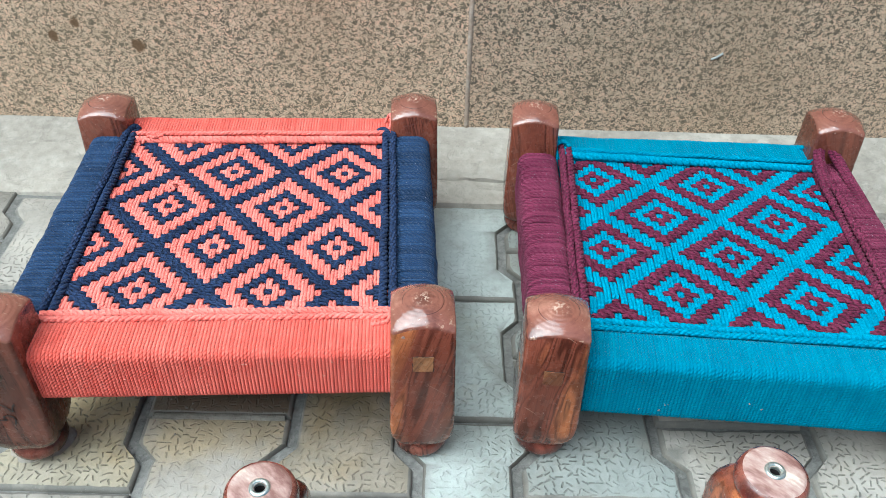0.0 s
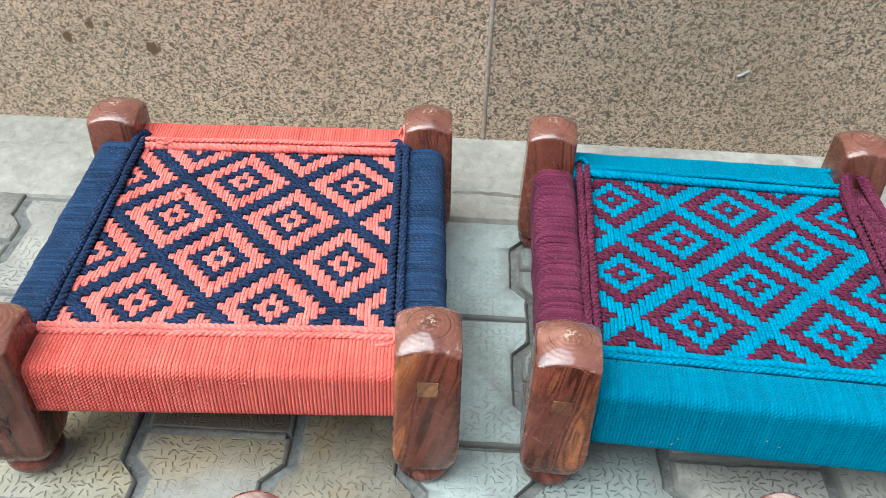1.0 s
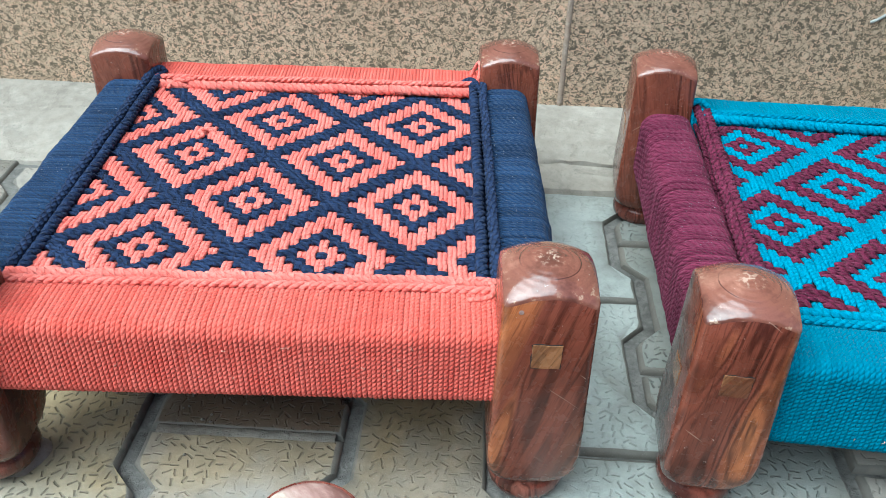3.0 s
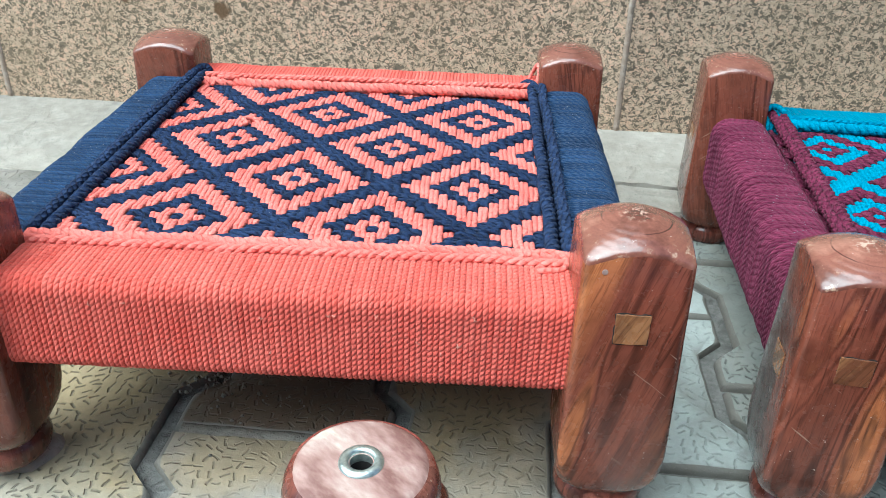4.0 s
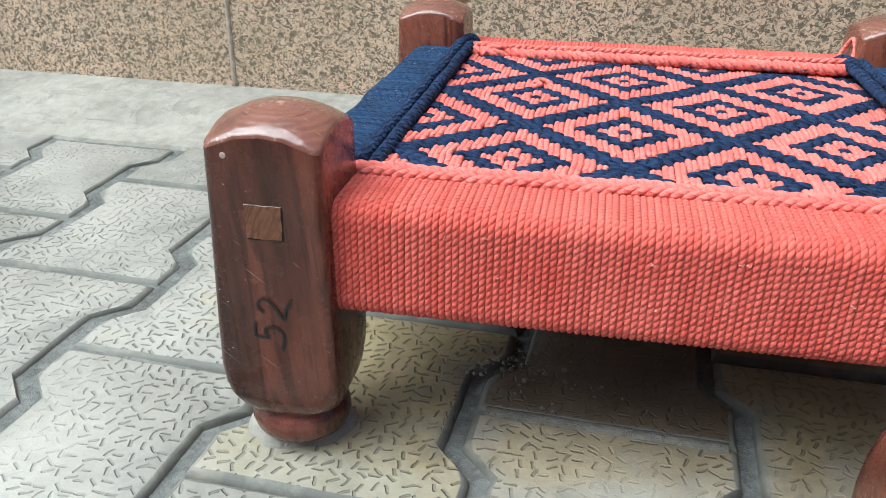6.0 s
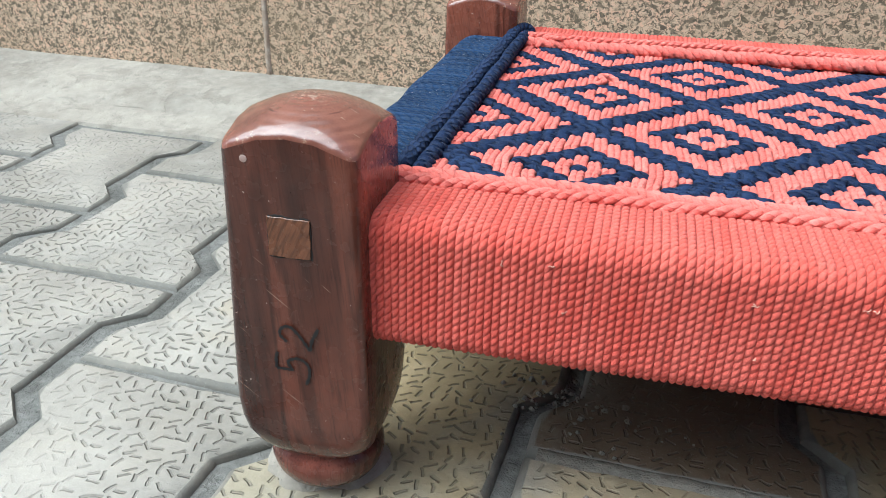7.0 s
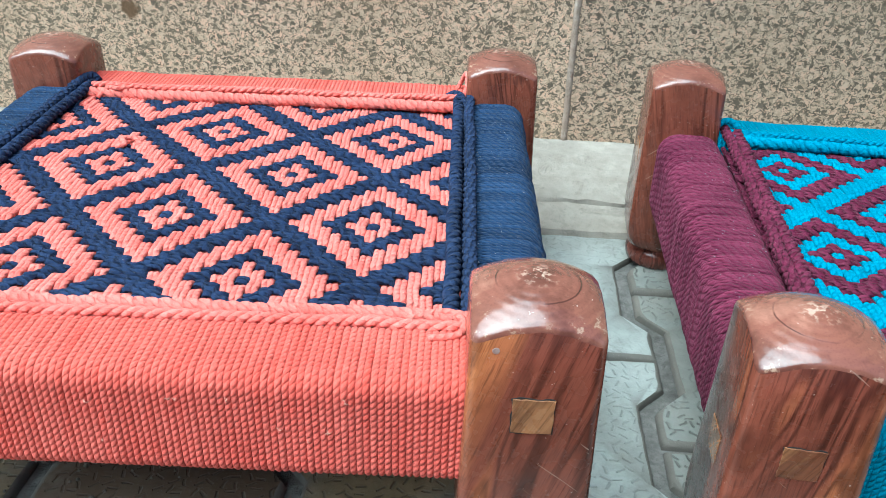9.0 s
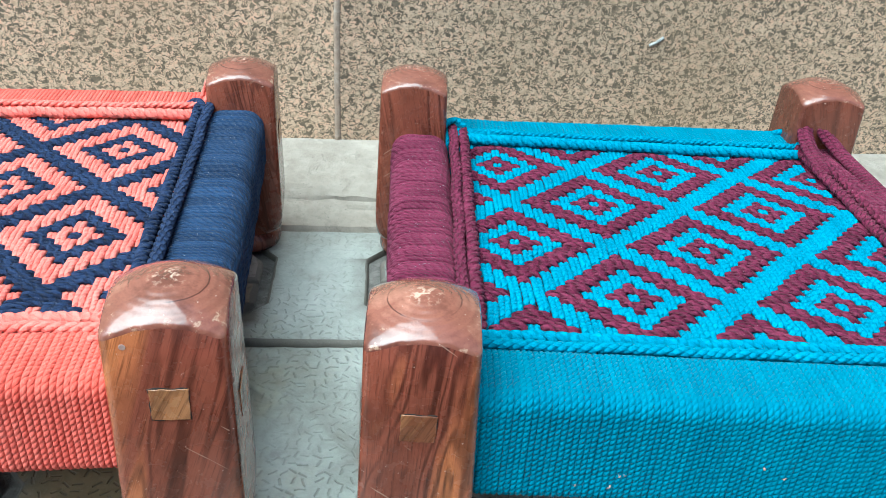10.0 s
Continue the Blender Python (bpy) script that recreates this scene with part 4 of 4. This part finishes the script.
def build_lump(x, y):
    """A flat crust of crumbled mortar in the joint, on which one foot of the stool stands."""
    rng = random.Random(2)
    verts, faces, count = [], [], 40
    for r, z in ((1.0, -0.004), (0.93, 0.0035), (0.80, 0.0066), (0.60, 0.0071), (0.3, 0.0072)):
        for k in range(count):
            a = 2 * math.pi * k / count
            d = r * (0.0315 + 0.009 * noise.noise(Vector((math.cos(a) * 1.6, math.sin(a) * 1.6, 4))) + 0.004 * noise.noise(Vector((math.cos(a) * 7, math.sin(a) * 7, 1))) * r)
            verts.append((d * math.cos(a) * 1.1, d * math.sin(a), z - rng.uniform(0, 0.0008) * (r > 0.7)))
    for i in range(4):
        faces += [(i * count + k, i * count + (k + 1) % count, (i + 1) * count + (k + 1) % count, (i + 1) * count + k) for k in range(count)]
    faces.append(tuple(4 * count + k for k in range(count)))
    ob = new("mortar_crust", mesh_of("mortar_crust", verts, faces, APRON, sharp=60))
    ob.matrix_basis = pose(x, y, 0.0, 0, 0, 20)
    tagged(ob, "flat crust of crumbled grey mortar under the foot of a stool", "mortar", kind="structure")


def build_grit():
    """Crumbs of mortar and grit in the joints under the stool."""
    rng = random.Random(21)
    verts, faces = [], []
    for cx, cy, spread, count, top in ((-0.335, 0.690, 0.022, 46, 0.003), (-0.30, 0.66, 0.03, 22, 0.0022)):
        for _ in range(count):
            x, y, r = rng.gauss(cx, spread), rng.gauss(cy, spread * 0.6), top * rng.uniform(0.3, 1.0)
            n, z = len(verts), ground_z(x, y) + (0.0 if y < 1.05 else 0.002)
            spin = rng.uniform(0, 6.28)
            for ring_r, h in ((1.0, 0.0), (0.85, 0.5), (0.35, 0.9)):
                verts += [(x + r * ring_r * rng.uniform(0.7, 1.2) * math.cos(spin + k * 1.257), y + r * ring_r * rng.uniform(0.7, 1.2) * math.sin(spin + k * 1.257), z + r * h) for k in range(5)]
            faces += [(n + i * 5 + k, n + i * 5 + (k + 1) % 5, n + i * 5 + 5 + (k + 1) % 5, n + i * 5 + 5 + k) for i in range(2) for k in range(5)]
            faces.append(tuple(n + 10 + k for k in range(5)))
    tagged(new("grit", mesh_of("grit", verts, faces, JOINT_CEMENT, sharp=20)), "crumbs of grey mortar and grit lying on the pavers", "grit", kind="stuff")


build_grit()
foot_at = red.matrix_basis @ Vector((-SPAN, -SPAN, 0))
build_lump(foot_at.x - 0.007, foot_at.y + 0.006)


# ---- pavers: I-shaped blocks in rows, every second row moved by half ----
BOUNDS = [-2.1, -1.94, -1.78, -1.62, -1.46, -1.30, -1.14, -0.982, -0.825, -0.657, -0.50, -0.342, -0.183, -0.036, 0.099, 0.264, 0.427, 0.59, 0.75, 0.91, 1.07, 1.23, 1.39, 1.55]
PITCH = 0.2125


def paver_outline(width, gap=0.0058):
    hw, jog, half = width / 2, 0.0115, PITCH / 2
    outline = [(-half + 0.0022, 1), (-half + 0.038, 1), (-half + 0.062, -1), (half - 0.062, -1), (half - 0.038, 1), (half - 0.0022, 1)]
    right = [(hw + s * jog - gap, y) for y, s in outline]
    return right + [(-x, y) for x, y in reversed(right)]


def paver_mesh(width, material, rng):
    """A block broad at the ends and waisted in the middle, with a worn, softened rim and a knocked corner here and there."""
    hw, half, shift = width / 2, PITCH / 2, rng.uniform(0, 90)
    ring, pts = paver_outline(width), []
    for (xa, ya), (xb, yb) in zip(ring, ring[1:] + ring[:1]):
        count = max(1, round(math.hypot(xb - xa, yb - ya) / 0.010))
        pts += [(xa + (xb - xa) * k / count, ya + (yb - ya) * k / count) for k in range(count)]
    verts, faces = [], []
    for inset, z, wear in ((0.0, -0.02, 0.0), (0.0, -0.0052, 0.35), (0.0012, -0.0022, 0.8), (0.0030, -0.0006, 1.0), (0.0050, 0.0002, 1.0)):
        for x, y in pts:
            chip = 0.0016 * noise.noise(Vector((x * 55 + shift, y * 55, 1))) + 0.0048 * max(0.0, noise.noise(Vector((x * 24, y * 24 + shift, 7))) - 0.28)
            cut = inset + wear * max(chip, -0.0012)
            verts.append((x * (1 - cut / hw), y * (1 - cut / half), z - 0.25 * wear * max(chip, 0.0) * (z > -0.004)))
    n = len(pts)
    for r in range(4):
        for k in range(n):
            m = (k + 1) % n
            faces.append((r * n + k, r * n + m, (r + 1) * n + m, (r + 1) * n + k))
    faces.append(tuple(4 * n + k for k in range(n)))
    return mesh_of("paver", verts, faces, material, sharp=40)


def build_paving():
    rng = random.Random(11)
    root = tagged(new("pavement"), "grey moulded concrete pavers with open joints and dust", "pavement", kind="structure")
    for c, (a, b) in enumerate(zip(BOUNDS, BOUNDS[1:])):
        phase = 0.63 if c % 2 else 0.524
        for k in range(-8, 4):
            y = phase + PITCH * (k - 0.5)
            if y > 1.06:
                continue
            z = ground_z(0, y)
            tip = math.degrees(math.atan2(ground_z(0, y + 0.08) - ground_z(0, y - 0.08), 0.16)) if y < 0.97 else 1.5
            mat = PAVER_BROWN if -0.35 < a < -0.3 and 0.55 < y < 0.95 else PAVER_UNDERLIT if -0.55 < a < -0.45 and 0.6 < y < 0.95 else PAVER_TAN_SHADE if -0.2 < a < -0.15 and 0.55 < y < 0.95 else PAVER_SKYLIT if -0.04 < a < 0.05 and y > 0.2 else PAVER_DULL_SHADE if 0.05 < a < 0.2 else PAVER
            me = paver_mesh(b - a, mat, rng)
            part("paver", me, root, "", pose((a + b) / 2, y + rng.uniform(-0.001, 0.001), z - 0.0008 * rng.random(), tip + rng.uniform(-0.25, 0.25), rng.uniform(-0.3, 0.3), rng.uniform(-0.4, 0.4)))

    # the straight joint before the stained block is filled flush with grey cement
    xs = [-0.340 + 0.006 * k for k in range(27)]
    verts = [(x, y + 0.0012 * noise.noise(Vector((x * 60, y * 9, 2))), z + 0.0006 * noise.noise(Vector((x * 90, y * 90, 5)))) for y, z in ((0.6225, -0.004), (0.6245, 0.0008), (0.629, 0.0016), (0.6335, 0.0008), (0.6355, -0.004)) for x in xs]
    w = len(xs)
    part("joint_filling", mesh_of("joint_filling", verts, [(r * w + c, r * w + c + 1, (r + 1) * w + c + 1, (r + 1) * w + c) for r in range(4) for c in range(w - 1)], JOINT_CEMENT), root)
    # the rest of the lane, away from the stools
    left = [BOUNDS[0] - 0.16 * k for k in range(24, -1, -1)]
    right = [BOUNDS[-1] + 0.16 * k for k in range(28)]
    spans = [(a, b, -14, 4) for a, b in zip(left, left[1:])] + [(a, b, -14, -8) for a, b in zip(BOUNDS, BOUNDS[1:])] + [(a, b, -14, 4) for a, b in zip(right, right[1:])]
    verts, faces = [], []
    for c, (a, b, k0, k1) in enumerate(spans):
        hw, half = (b - a) / 2, PITCH / 2
        ring = paver_outline(b - a)
        m = len(ring)
        for k in range(k0, k1):
            y0 = (0.63 if c % 2 else 0.524) + PITCH * (k - 0.5)
            if not -2.28 < y0 < 1.06:
                continue
            n, lift = len(verts), ground_z(0, y0) - 0.001 * rng.random()
            for inset, z in ((0.0, -0.02), (0.0, -0.002), (0.005, 0.0)):
                verts += [((a + b) / 2 + x * (1 - inset / hw), y0 + y * (1 - inset / half), z + lift) for x, y in ring]
            for r in range(2):
                faces += [(n + r * m + i, n + r * m + (i + 1) % m, n + (r + 1) * m + (i + 1) % m, n + (r + 1) * m + i) for i in range(m)]
            faces.append(tuple(n + 2 * m + i for i in range(m)))
    tagged(part("paver_field", mesh_of("paver_field", verts, faces, PAVER, sharp=25), root), "more grey concrete pavers along the lane", kind="stuff")


build_paving()
